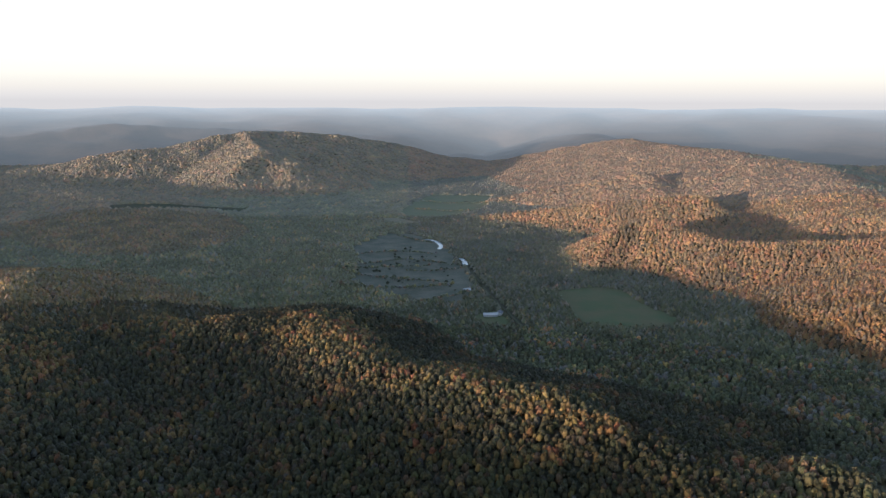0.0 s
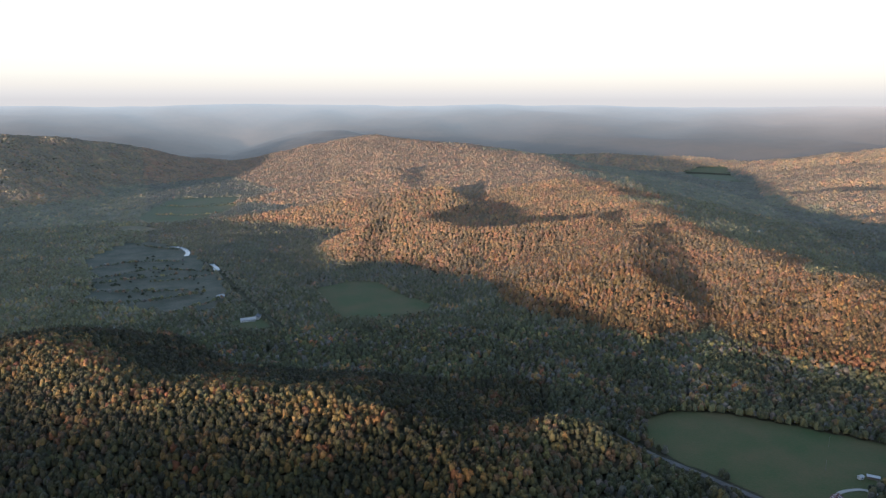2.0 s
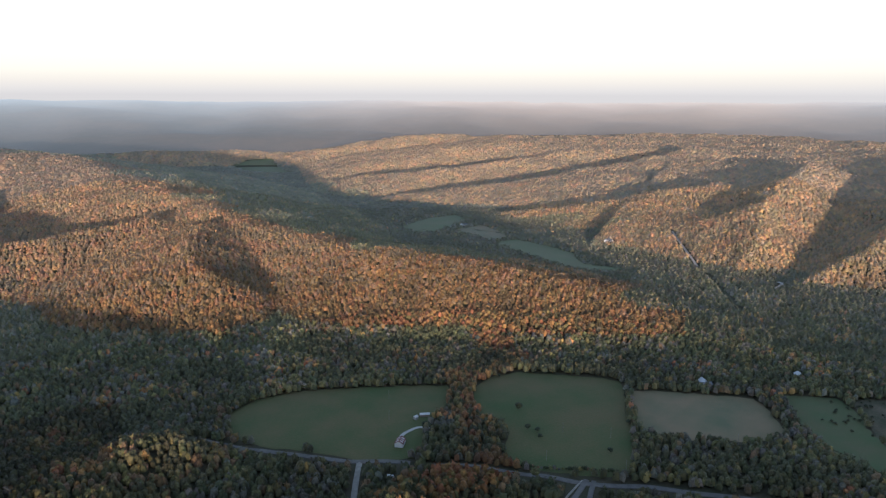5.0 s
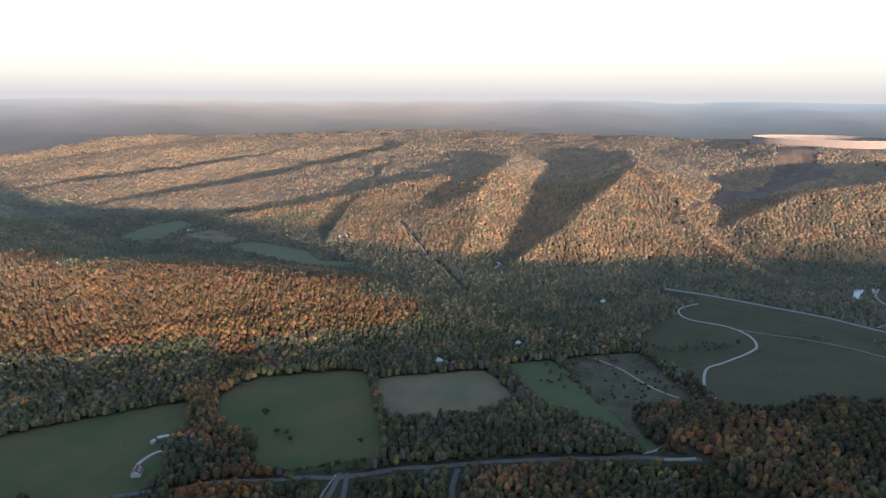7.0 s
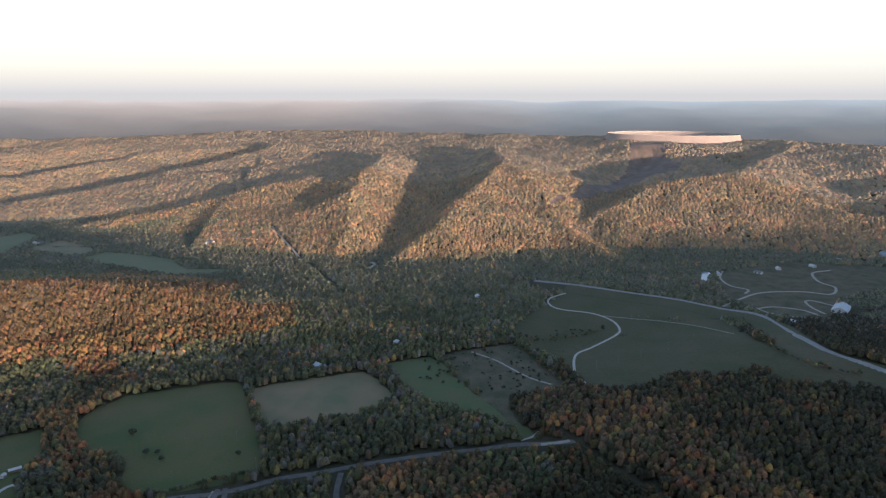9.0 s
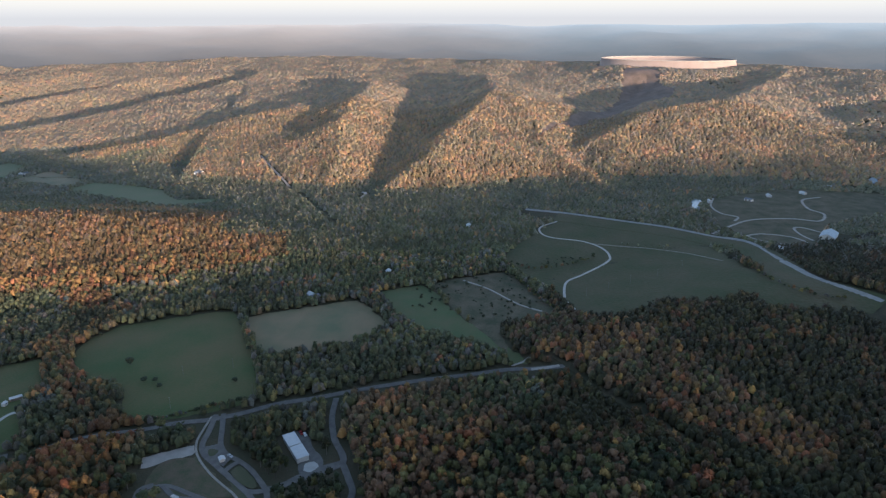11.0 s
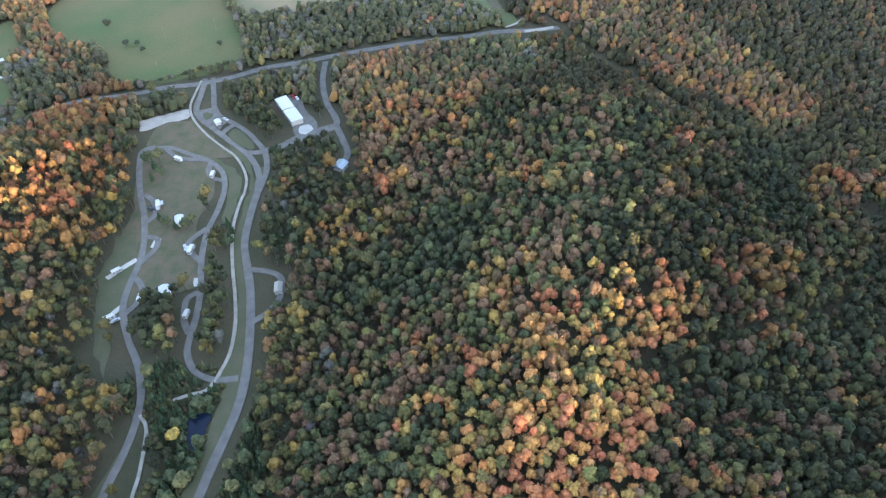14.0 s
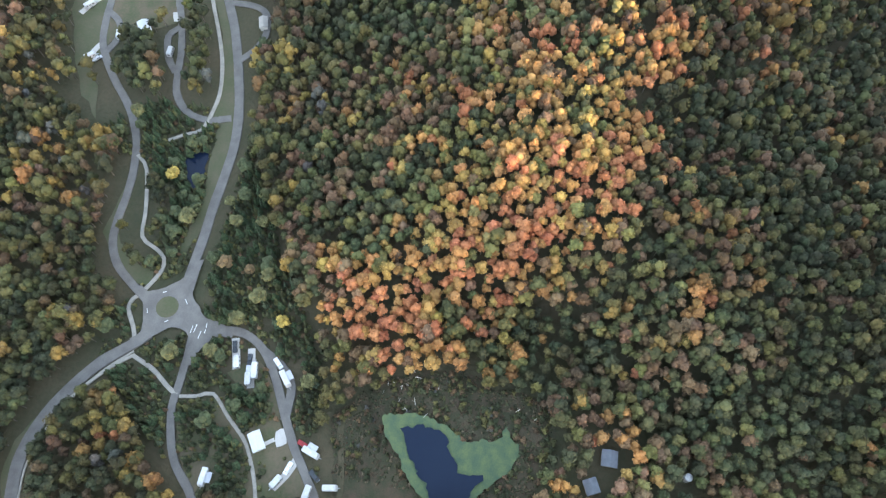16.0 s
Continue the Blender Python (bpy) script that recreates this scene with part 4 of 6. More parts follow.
def crown_shape(seed, lumps, leaves, leaf_size, trunk=True):
    """A crown of unit radius, z from 0 to about 2: rounded lumps of leaves round a middle one, with loose clumps on them.
    Returns points, triangles and a mark for wood."""
    rng = np.random.RandomState(seed)
    v, f = icosphere(1)
    f = f[v[f].mean(1)[:, 2] > -0.2]  # open below, where the stem is
    pts, tris, wood, count = [], [], [], 0
    turn = rng.uniform(0, 6.283)
    spots = []
    for k in range(lumps):
        if k == 0:
            c, s = np.array((0, 0, 1.25)), 0.62
        else:
            a = turn + 6.283 * k * 0.618 * (1 if lumps > 3 else 0.8)
            out_r = rng.uniform(0.45, 0.66)
            c = np.array((out_r * math.cos(a), out_r * math.sin(a), rng.uniform(0.55, 1.25)))
            s = rng.uniform(0.40, 0.56)
        spots.append((c, s))
        jag = v * rng.uniform(0.82, 1.14, len(v))[:, None]
        pts.append(jag * (s, s, s * 0.92) + c)
        tris.append(f + count)
        count += len(v)
    if leaves:
        which = rng.randint(0, lumps, leaves)
        d = rng.normal(size=(leaves, 3))
        d[:, 2] = np.abs(d[:, 2]) - 0.3
        d /= np.linalg.norm(d, axis=1)[:, None]
        c = np.array([spots[w][0] + dd * spots[w][1] * rng.uniform(0.95, 1.2) for w, dd in zip(which, d)])
        nrm = d + rng.normal(size=d.shape) * 0.5
        nrm /= np.linalg.norm(nrm, axis=1)[:, None]
        a = np.cross(nrm, rng.normal(size=d.shape))
        a /= np.linalg.norm(a, axis=1)[:, None]
        b = np.cross(nrm, a)
        s = (leaf_size * rng.uniform(0.7, 1.3, leaves))[:, None]
        quad = np.stack([c - a * s, c - b * s * 0.8 - nrm * s * 0.2, c + a * s, c + b * s * 0.8 - nrm * s * 0.2], 1)
        pts.append(quad.reshape(-1, 3))
        base = count + np.arange(leaves)[:, None] * 4
        tris.append(np.concatenate([base + [[0, 1, 2]], base + [[0, 2, 3]]]))
        count += leaves * 4
    p = np.concatenate(pts)
    wood = np.zeros(count)
    if trunk:
        q, ang = np.arange(4), np.arange(4) / 4 * 6.283
        lo = np.stack([0.09 * np.cos(ang), 0.09 * np.sin(ang), np.full(4, -2.4)], -1)
        hi = np.stack([0.05 * np.cos(ang), 0.05 * np.sin(ang), np.full(4, 0.6)], -1)
        p = np.concatenate([p, lo, hi])
        tris.append(np.concatenate([np.stack([count + q, count + (q + 1) % 4, count + 4 + q], -1), np.stack([count + (q + 1) % 4, count + 4 + (q + 1) % 4, count + 4 + q], -1)]))
        wood = np.concatenate([wood, np.ones(8)])
    return p, np.concatenate(tris), wood


RINGS = {1: ((1.0, 0.2),), 2: ((0.72, 1.15), (1.0, 0.25)), 3: ((0.46, 1.42), (0.86, 0.98), (1.0, 0.25))}


def dome_shape(seed, sides, rings, tufts=0):
    """A small lobed dome of leaves for trees that stand far off."""
    rng = np.random.RandomState(seed)
    pts, tris = [(rng.uniform(-0.2, 0.2), rng.uniform(-0.2, 0.2), 1.55)], []
    lobes, turn = rng.randint(2, 4), rng.uniform(0, 6.283)
    for k, (reach, z) in enumerate(RINGS[rings]):
        for i in range(sides):
            a = (i + 0.5 * k) / sides * 6.283 + rng.uniform(-0.2, 0.2)
            q = reach * rng.uniform(0.86, 1.14) * (1 + 0.14 * math.sin(lobes * a + turn))
            pts.append((q * math.cos(a), q * math.sin(a), z + rng.uniform(-0.2, 0.16)))
    for i in range(sides):
        j = (i + 1) % sides
        tris.append((0, 1 + i, 1 + j))
        for k in range(rings - 1):
            p, q = 1 + k * sides, 1 + (k + 1) * sides
            tris += [(p + i, q + i, p + j), (p + j, q + i, q + j)]
    for k in range(tufts):  # loose sprays of leaves that break the outline
        a, lean = rng.uniform(0, 6.283), rng.uniform(0.25, 0.95)
        c = np.array((lean * math.cos(a), lean * math.sin(a), 1.62 - 0.95 * lean * lean))
        n = len(pts)
        pts += [tuple(c + rng.normal(size=3) * (0.27, 0.27, 0.22)) for _ in range(3)]
        tris.append((n, n + 1, n + 2))
    return np.array(pts), np.array(tris), np.zeros(len(pts))


PALETTE = np.array([
    (0.045, 0.053, 0.025),   # dark green
    (0.072, 0.075, 0.030),   # green
    (0.118, 0.106, 0.037),   # olive
    (0.132, 0.084, 0.046),   # brown
    (0.100, 0.096, 0.082),   # grey, half bare
    (0.250, 0.168, 0.050),   # yellow
    (0.275, 0.146, 0.050),   # amber
    (0.285, 0.114, 0.052),   # orange red
])
SPECIES = {  # shares of the palette, wood by wood
    "ridge": (0.30, 0.28, 0.20, 0.08, 0.02, 0.09, 0.02, 0.01),
    "home": (0.26, 0.27, 0.13, 0.26, 0.00, 0.03, 0.04, 0.01),
    "creek": (0.32, 0.28, 0.18, 0.15, 0.00, 0.03, 0.03, 0.01),
    "gold": (0.13, 0.13, 0.09, 0.06, 0.00, 0.11, 0.33, 0.15),
    "long": (0.10, 0.12, 0.10, 0.21, 0.08, 0.09, 0.24, 0.06),
    "far": (0.08, 0.16, 0.24, 0.18, 0.05, 0.12, 0.14, 0.03),
    "valley": (0.36, 0.32, 0.08, 0.06, 0.15, 0.015, 0.01, 0.005),
    "back": (0.30, 0.30, 0.20, 0.08, 0.08, 0.02, 0.02, 0.00),
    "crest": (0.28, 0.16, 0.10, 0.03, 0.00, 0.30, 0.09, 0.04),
    "blaze": (0.03, 0.07, 0.15, 0.08, 0.00, 0.14, 0.32, 0.21),
    "camp": (0.58, 0.22, 0.10, 0.04, 0.02, 0.03, 0.01, 0.00),
    "russet": (0.05, 0.10, 0.12, 0.50, 0.00, 0.03, 0.14, 0.06),
    "side": (0.18, 0.23, 0.31, 0.17, 0.02, 0.07, 0.02, 0.00),
}
RUSSET = np.array([(495, 178), (540, 142), (536, 58), (482, 41), (416, 56), (344, 52), (318, 83), (350, 122), (410, 155)])
RUSSET_SLOPE = np.array([(640, 62), (690, 20), (640, -60), (560, -150), (490, -200), (452, -172), (492, -98), (540, -45), (580, 10)])
KNOLL = np.array([(190, 262), (223, 289), (252, 262), (266, 250), (308, 254), (352, 288), (400, 318), (395, 350), (335, 380), (290, 365), (205, 325)])
BLAZE = np.array([(258, -24), (268, -92), (242, -88), (209, -66), (167, -67), (148, -55), (112, -43), (85, -22), (66, 20), (62, 66), (92, 82), (129, 55), (168, 40), (202, 14), (237, -3)])
ROW = np.array([(650, 570), (668, 532), (615, 462), (535, 458), (452, 362), (402, 305), (378, 335), (430, 395), (508, 496), (590, 500)])
WOODS = {
    "ridge": "yellow-crested autumn forest on the near ridge",
    "home": "dense mixed autumn forest on the wooded hill",
    "creek": "dark green and russet forest on the hill over the creek",
    "gold": "golden orange autumn forest on the great hill",
    "long": "amber autumn forest on the long ridge",
    "far": "dull green forest on far valley hills",
    "valley": "grey-green bottomland woods along river and fields",
    "back": "dark green forest on back slopes and broad bottoms",
}


def wood_of(px, py, pz):
    r = np.hypot(px, py)
    az = np.degrees(np.arctan2(-px, py))
    z = np.full(px.shape, 6)
    low = pz < 6
    shift = np.where(r > 900, 90, 12) * wobble(px, py, 240, 65)
    px, py = px + shift, py + shift * 0.7
    z[(r > 1125) & (px > 800) & ~low] = 4
    z[(az >= -66) & (az < 12) & (r > 650) & ~low & (r < 4400) & (px < 900) & (py > 310)] = 3
    z[(px > -1190) & (px < 160) & (py > 290) & (py < 900) & ~low] = 0
    z[(z == 6) & (az > -20) & (r < 720)] = 0
    z[(az > 12) & (r > 1000)] = 5
    # bottoms and back slopes turn green: their blue shade put into leaf colour
    z[(z == 5) & (pz < 9)] = 7
    crest = np.interp(py, (650, 830, 950, 1138, 1366, 1850, 2230, 2688), (812, 750, 680, 655, 680, 730, 700, 562))
    z[(z == 3) & (px > crest + 75) & (py > 700)] = 7
    z[(z == 4) & (px < crest + 640) & (py > 760)] = 7
    z[(r < 590) & (px - 0.3 * py > -12) & ((px < 495) | (py < -190)) & (pz > 3.8)] = 1
    # right-hand slopes take the creek's darker leaves, standing in for shade there
    z[(z == 1) & (az < -97 + 7 * wobble(px, py, 60, 66)) & (r > 150)] = 2
    z[(z == 6) & (az < -88) & (r > 250) & (r < 950)] = 2
    z[(px > 475) & (py < 25 + 0.15 * px) & (px < 1000) & (pz > 3.8)] = 2
    return z


WOOD_NAMES = list(SPECIES)


def scatter(spacing, r0, r1, a0, a1, seed, margin=3.8, camp=True):
    """Places on a jittered net in a sector, off the lanes and fields."""
    rng = np.random.RandomState(seed)
    g = np.arange(-r1, r1, spacing)
    px, py = np.meshgrid(g, g)
    px = px + (np.arange(px.shape[0]) % 2)[:, None] * spacing * 0.5
    px, py = px.ravel(), py.ravel()
    r, az = np.hypot(px, py), np.degrees(np.arctan2(-px, py))
    ok = (r >= r0) & (r < r1) & (az > a0) & (az < a1)
    px, py = px[ok], py[ok]
    loose = 0.55 if spacing < 8 else 0.4
    px = px + rng.uniform(-loose, loose, px.shape) * spacing
    py = py + rng.uniform(-loose, loose, py.shape) * spacing
    ok = np.ones(px.shape, bool)
    for poly in CLEAR:
        lo, hi = poly.min(0), poly.max(0)
        q = ok & (px > lo[0]) & (px < hi[0]) & (py > lo[1]) & (py < hi[1])
        idx = np.nonzero(q)[0]
        if len(idx):
            ok[idx[inside(px[idx], py[idx], poly)]] = False
    if camp:
        ok &= ~inside(px, py, CAMP_TREES)
    for line, half in LANES:
        lo, hi = line.min(0) - half - 4, line.max(0) + half + 4
        idx = np.nonzero(ok & (px > lo[0]) & (px < hi[0]) & (py > lo[1]) & (py < hi[1]))[0]
        if len(idx):
            d, _ = along(px[idx], py[idx], line, np.zeros(len(line)))
            ok[idx[d < half + margin]] = False
    return px[ok], py[ok], rng


def forest_part(shapes, px, py, pz, radius, tall, colours, turn, rng):
    """All trees of one wood and size as one bunch of points, triangles and colours."""
    P, T, C, count = [], [], [], 0
    pick = rng.randint(0, len(shapes), len(px))
    for k, (v, f, wood) in enumerate(shapes):
        i = np.nonzero(pick == k)[0]
        if not len(i):
            continue
        c, s = np.cos(turn[i])[:, None], np.sin(turn[i])[:, None]
        x = (v[None, :, 0] * c - v[None, :, 1] * s) * radius[i][:, None] + px[i][:, None]
        y = (v[None, :, 0] * s + v[None, :, 1] * c) * radius[i][:, None] + py[i][:, None]
        z = v[None, :, 2] * (radius[i] * tall[i])[:, None] + pz[i][:, None]
        P.append(np.stack([x, y, z], -1).reshape(-1, 3))
        T.append((f[None] + (np.arange(len(i)) * len(v))[:, None, None]).reshape(-1, 3) + count)
        bark = np.array((0.10, 0.085, 0.07))
        C.append(np.where(wood[None, :, None] > 0.5, bark, colours[i][:, None, :]).reshape(-1, 3))
        count += len(i) * len(v)
    return np.concatenate(P), np.concatenate(T), np.concatenate(C)


def triangles(name, P, T, C, mat, smooth=False):
    me = bpy.data.meshes.new(name)
    me.vertices.add(len(P))
    me.vertices.foreach_set("co", P.astype(np.float32).ravel())
    me.loops.add(T.size)
    me.loops.foreach_set("vertex_index", T.astype(np.int32).ravel())
    me.polygons.add(len(T))
    me.polygons.foreach_set("loop_start", (np.arange(len(T)) * 3).astype(np.int32))
    me.polygons.foreach_set("use_smooth", np.full(len(T), smooth))
    layer = me.attributes.new("leaf", "FLOAT_COLOR", "POINT")
    layer.data.foreach_set("color", np.concatenate([C, np.ones((len(C), 1))], 1).astype(np.float32).ravel())
    me.materials.append(mat)
    me.update(calc_edges=True)
    return new(name, me)


def tint(px, py, kind, rng):
    """The colour of each tree, in drifts of like species."""
    drift = wobble(px, py, 150, 41) + 0.7 * wobble(px, py, 48, 42) + 0.4 * wobble(px, py, 20, 43)
    out_c = np.zeros((len(px), 3))
    kind = kind.copy()
    # crest leaves yellower and brighter: low sun on the tops, put into colour
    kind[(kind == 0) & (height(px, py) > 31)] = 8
    # orange stand, its colour also raised in place of sun on the hill
    kind[((kind == 1) | (kind == 2)) & inside(px + 14 * wobble(px, py, 34, 62), py + 14 * wobble(px, py, 34, 63), BLAZE)] = 9
    kind[np.isin(kind, (1, 6)) & inside(px + 9 * wobble(px, py, 40, 67), py + 9 * wobble(px, py, 40, 68), RUSSET)] = 11
    kind[(kind == 2) & inside(px + 9 * wobble(px, py, 40, 67), py + 9 * wobble(px, py, 40, 68), RUSSET_SLOPE)] = 11
    kind[inside(px, py, KNOLL)] = 3
    kind[inside(px + 8 * wobble(px, py, 40, 69), py + 8 * wobble(px, py, 40, 70), ROW)] = 3
    kind[(kind == 6) & inside(px, py, CAMP)] = 10
    kind[(kind == 6) & (np.hypot(px, py) < 412)] = 12
    for k, key in enumerate(WOOD_NAMES):
        i = np.nonzero(kind == k)[0]
        if not len(i):
            continue
        share = np.cumsum(SPECIES[key])
        u = np.clip(rng.uniform(0, 1, len(i)) * 0.6 + 0.2 + 0.2 * drift[i], -3, 3)
        u = np.argsort(np.argsort(u + rng.uniform(0, 1e-6, len(i)))) / len(i)
        out_c[i] = PALETTE[np.minimum(np.searchsorted(share, u), 7)]
    # gold and valley leaves get brighter with distance, for sun and haze
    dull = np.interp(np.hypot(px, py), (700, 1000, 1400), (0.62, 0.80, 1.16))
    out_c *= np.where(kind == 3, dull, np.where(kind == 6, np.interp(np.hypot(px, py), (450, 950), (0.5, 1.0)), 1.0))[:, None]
    out_c *= np.array([0.46, 0.82, 0.48, 0.98, 1.6, 1.3, 1.45, 1.9, 0.68, 0.94, 0.72, 0.84, 0.60])[kind][:, None]  # gain per wood: shade, haze and sun put into the leaf colour
    out_c *= (1 + 0.22 * wobble(px, py, 210, 45) + 0.12 * wobble(px, py, 75, 46))[:, None]  # drier and fresher stands
    return out_c * rng.uniform(0.75, 1.3, (len(px), 1)) * rng.uniform(0.92, 1.08, (len(px), 3))


CLOSE = [crown_shape(s, 5, 96, 0.14) for s in range(7)]
NEAR = [crown_shape(s, 4, 36, 0.18) for s in range(10, 16)]
NEXT = [crown_shape(s, 3, 25, 0.21) for s in range(30, 37)]
MIDDLE = [dome_shape(s, 4, 2, 8) for s in range(20, 30)]
MIDFAR = [dome_shape(s, 5, 1, 4) for s in range(60, 68)]
FAR = [dome_shape(s, 5, 1, 2) for s in range(40, 46)]
DISTANT = [dome_shape(s, 4, 1) for s in range(50, 58)]
BANDS = (  # spacing, from, to, side from, side to, crown radius, crown height, shapes, seed, leaves
    (4.4, 0, 220, -166, 6, 2.95, 1.3, CLOSE, 1),
    (5.4, 220, 300, -142, -20, 3.6, 1.28, NEAR, 2),
    (5.8, 300, 450, -128, -30, 3.85, 1.28, NEXT, 7),
    (5.7, 360, 450, -30, -18, 3.5, 1.4, MIDDLE, 8),
    (5.6, 355, 450, -18, 50, 3.5, 1.4, MIDDLE, 6),
    (5.4, 450, 900, -122, 50, 3.35, 1.4, MIDDLE, 3),
    (6.1, 900, 1420, -120, 48, 4.2, 1.15, MIDFAR, 4),
    (6.9, 1420, 1880, -118, 48, 5.6, 1.0, FAR, 9),
    (9.9, 1880, 3280, -118, 46, 12.0, 0.5, DISTANT, 5),
)
bunches = {}
for spacing, r0, r1, a0, a1, size, high, shapes, seed in BANDS:
    px, py, rng = scatter(spacing, r0, r1, a0, a1, seed)
    pz = height(px, py)
    kind = wood_of(px, py, pz)
    even = 1.0 if r1 <= 450 else 0.45  # farther woods have a more even canopy
    radius = size * (1 + even * rng.uniform(-0.28, 0.25, len(px))) * (1 + 0.14 * wobble(px, py, 60, 47))
    tall = high * (1 + even * rng.uniform(-0.15, 0.2, len(px)))
    foot = pz + (1.0 if shapes is MIDDLE else 4.0 if r0 < 350 else 3.0 if r0 < 800 else -1.0)
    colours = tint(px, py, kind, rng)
    if r1 > 450:  # haze put into the colour: far trees drawn to their wood's mean
        haze_mix = 0.25 if r1 <= 900 else 0.5 if r1 <= 1880 else 0.6
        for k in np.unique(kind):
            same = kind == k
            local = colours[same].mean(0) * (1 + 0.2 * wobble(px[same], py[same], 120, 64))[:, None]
            colours[same] = colours[same] * (1 - haze_mix) + local * haze_mix
    turn = rng.uniform(0, 6.283, len(px))
    # farther trees take leaves with more haze sheen, mixed over some distance
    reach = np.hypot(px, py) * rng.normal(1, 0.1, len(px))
    haze_step = np.searchsorted((560, 1060, 1875), reach)
    for k, (leaf_k, mat) in [(a, b) for a in range(len(WOODS)) for b in enumerate((LEAVES, LEAVES_HAZED, LEAVES_FAR, LEAVES_DISTANT))]:
        i = (kind == k) & (haze_step == leaf_k)
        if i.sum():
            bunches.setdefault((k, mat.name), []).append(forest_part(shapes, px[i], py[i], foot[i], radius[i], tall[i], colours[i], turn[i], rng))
for (k, leaf_name), mine in bunches.items():
    shift = np.cumsum([0] + [len(b[0]) for b in mine[:-1]])
    P = np.concatenate([b[0] for b in mine])
    T = np.concatenate([b[1] + s for b, s in zip(mine, shift)])
    C = np.concatenate([b[2] for b in mine])
    mat = bpy.data.materials[leaf_name]
    far_off = {"leaves": "", "leaves_hazed": ", outer part", "leaves_far": ", farther part", "leaves_distant": ", distant part"}[leaf_name]
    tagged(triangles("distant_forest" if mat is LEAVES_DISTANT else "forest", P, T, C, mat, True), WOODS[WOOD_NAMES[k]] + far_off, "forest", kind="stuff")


# ---- hedgerows: rows of low bushes along fields and ditches ----
def hedgerow(label, pts, size, step, seed):
    line = curve(list(pts), False, step)
    rng = np.random.RandomState(seed)
    px = line[:, 0] + rng.normal(0, size * 0.4, len(line))
    py = line[:, 1] + rng.normal(0, size * 0.4, len(line))
    radius = size * rng.uniform(0.6, 1.3, len(px))
    tall = rng.uniform(0.8, 1.2, len(px))
    colours = PALETTE[rng.choice(5, len(px), p=(0.42, 0.2, 0.14, 0.14, 0.1))] * rng.uniform(0.7, 1.2, (len(px), 1))
    P, T, C = forest_part(NEAR if len(px) < 60 else MIDDLE, px, py, height(px, py) + 0.6 * size, radius, tall, colours, rng.uniform(0, 6.283, len(px)), rng)
    # far rows: colour raised and far leaves used, as if through haze
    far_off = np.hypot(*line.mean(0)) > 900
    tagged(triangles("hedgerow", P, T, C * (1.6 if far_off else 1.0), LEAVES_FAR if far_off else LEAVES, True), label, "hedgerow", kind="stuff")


hedgerow("row of dark bushes along the county road", ((421.5, 331.6), (447.3, 295.9), (468.6, 271.2), (485.3, 243.1), (517.8, 198.8)), 1.7, 2.2, 1)
hedgerow("thin bush row between two hay fields", ((636.5, 342.6), (586.6, 309), (542.7, 281.3), (490.5, 251.7)), 1.8, 3.5, 2)
hedgerow("bushy ditch line beside the green field", ((726, 217.5), (664.4, 180.1), (630.1, 136.2), (604.9, 81.5), (571, 48.6)), 2.2, 3, 3)
hedgerow("bush row across the wet meadow", ((-355.7, 1251.3), (-280, 1302.3), (-233.5, 1290.1), (-186.9, 1269)), 2.6, 5, 4)
hedgerow("dark bush row across the wet meadow", ((-385.5, 1206.2), (-320, 1160.2), (-247.3, 1149.2), (-192, 1141.6)), 3, 5, 5)
hedgerow("bush row along a meadow ditch", ((-261.1, 1213.7), (-210.5, 1220.2), (-167.6, 1244)), 2.6, 5, 6)
hedgerow("curving bush row at the meadow end", ((-204.3, 1009.4), (-171.5, 1046.6), (-143.4, 1067.5), (-134.9, 1092.7)), 3, 5, 7)
hedgerow("bush row at the meadow head", ((-359.4, 1550.3), (-296.4, 1497.7), (-261.1, 1476.7)), 2.4, 5, 8)
hedgerow("ragged bush line in the wet meadow", ((-437.5, 1232.4), (-365.7, 1211.2), (-297.4, 1234.7), (-227, 1254)), 3.2, 5, 21)
hedgerow("ragged bush line in the wet meadow", ((-361, 1096.8), (-299.7, 1085.1), (-234.9, 1091), (-165.2, 1123.5)), 3.4, 5, 22)
hedgerow("ragged bush line in the wet meadow", ((-380.1, 1338.6), (-318.1, 1371.1), (-234.9, 1360.9)), 3, 5, 23)
hedgerow("tree row dividing the valley fields", ((-393.9, 1950.6), (-300.5, 1924.6), (-224.7, 1952.8)), 3, 6, 9)
hedgerow("tree row dividing the valley fields", ((-407.5, 2105.2), (-308.2, 2082.9), (-207.9, 2100.8)), 3, 6, 10)
hedgerow("bush clumps across the meadow", ((851.6, 76.5), (842.1, 36.6), (889, -19), (906.6, -26.4)), 2.2, 7, 11)
hedgerow("bush clumps beside the straight path", ((962.4, -65.1), (957.6, -113.7), (959.4, -125.1)), 2, 9, 12)
hedgerow("bushes along the highway", ((918.5, -203.8), (770.3, -212.3), (730.9, -245.9), (725, -270.5)), 2.4, 6, 13)
hedgerow("bushy bank along the highway", ((1120, -89.6), (1095.6, -155.7), (1066, -200.7)), 2.4, 5, 14)
hedgerow("bush row between the rough pasture and meadow", ((837.9, 93), (793.1, 60.5), (721.9, 30), (676.3, 4.8)), 2.2, 4, 15)
hedgerow("bush line round the barn field", ((315.4, 584.5), (350.4, 593.4), (392.6, 582.7), (435.8, 551.5), (512.1, 482.1)), 2.4, 4, 16)
# ---- making things ----
def part(name, bm, mat, parent, label="", smooth=False):
    me = bpy.data.meshes.new(name)
    bm.to_mesh(me)
    bm.free()
    me.materials.append(mat)
    if smooth:
        me.polygons.foreach_set("use_smooth", [True] * len(me.polygons))
    ob = new(name, me)
    ob.parent = parent
    return tagged(ob, label)


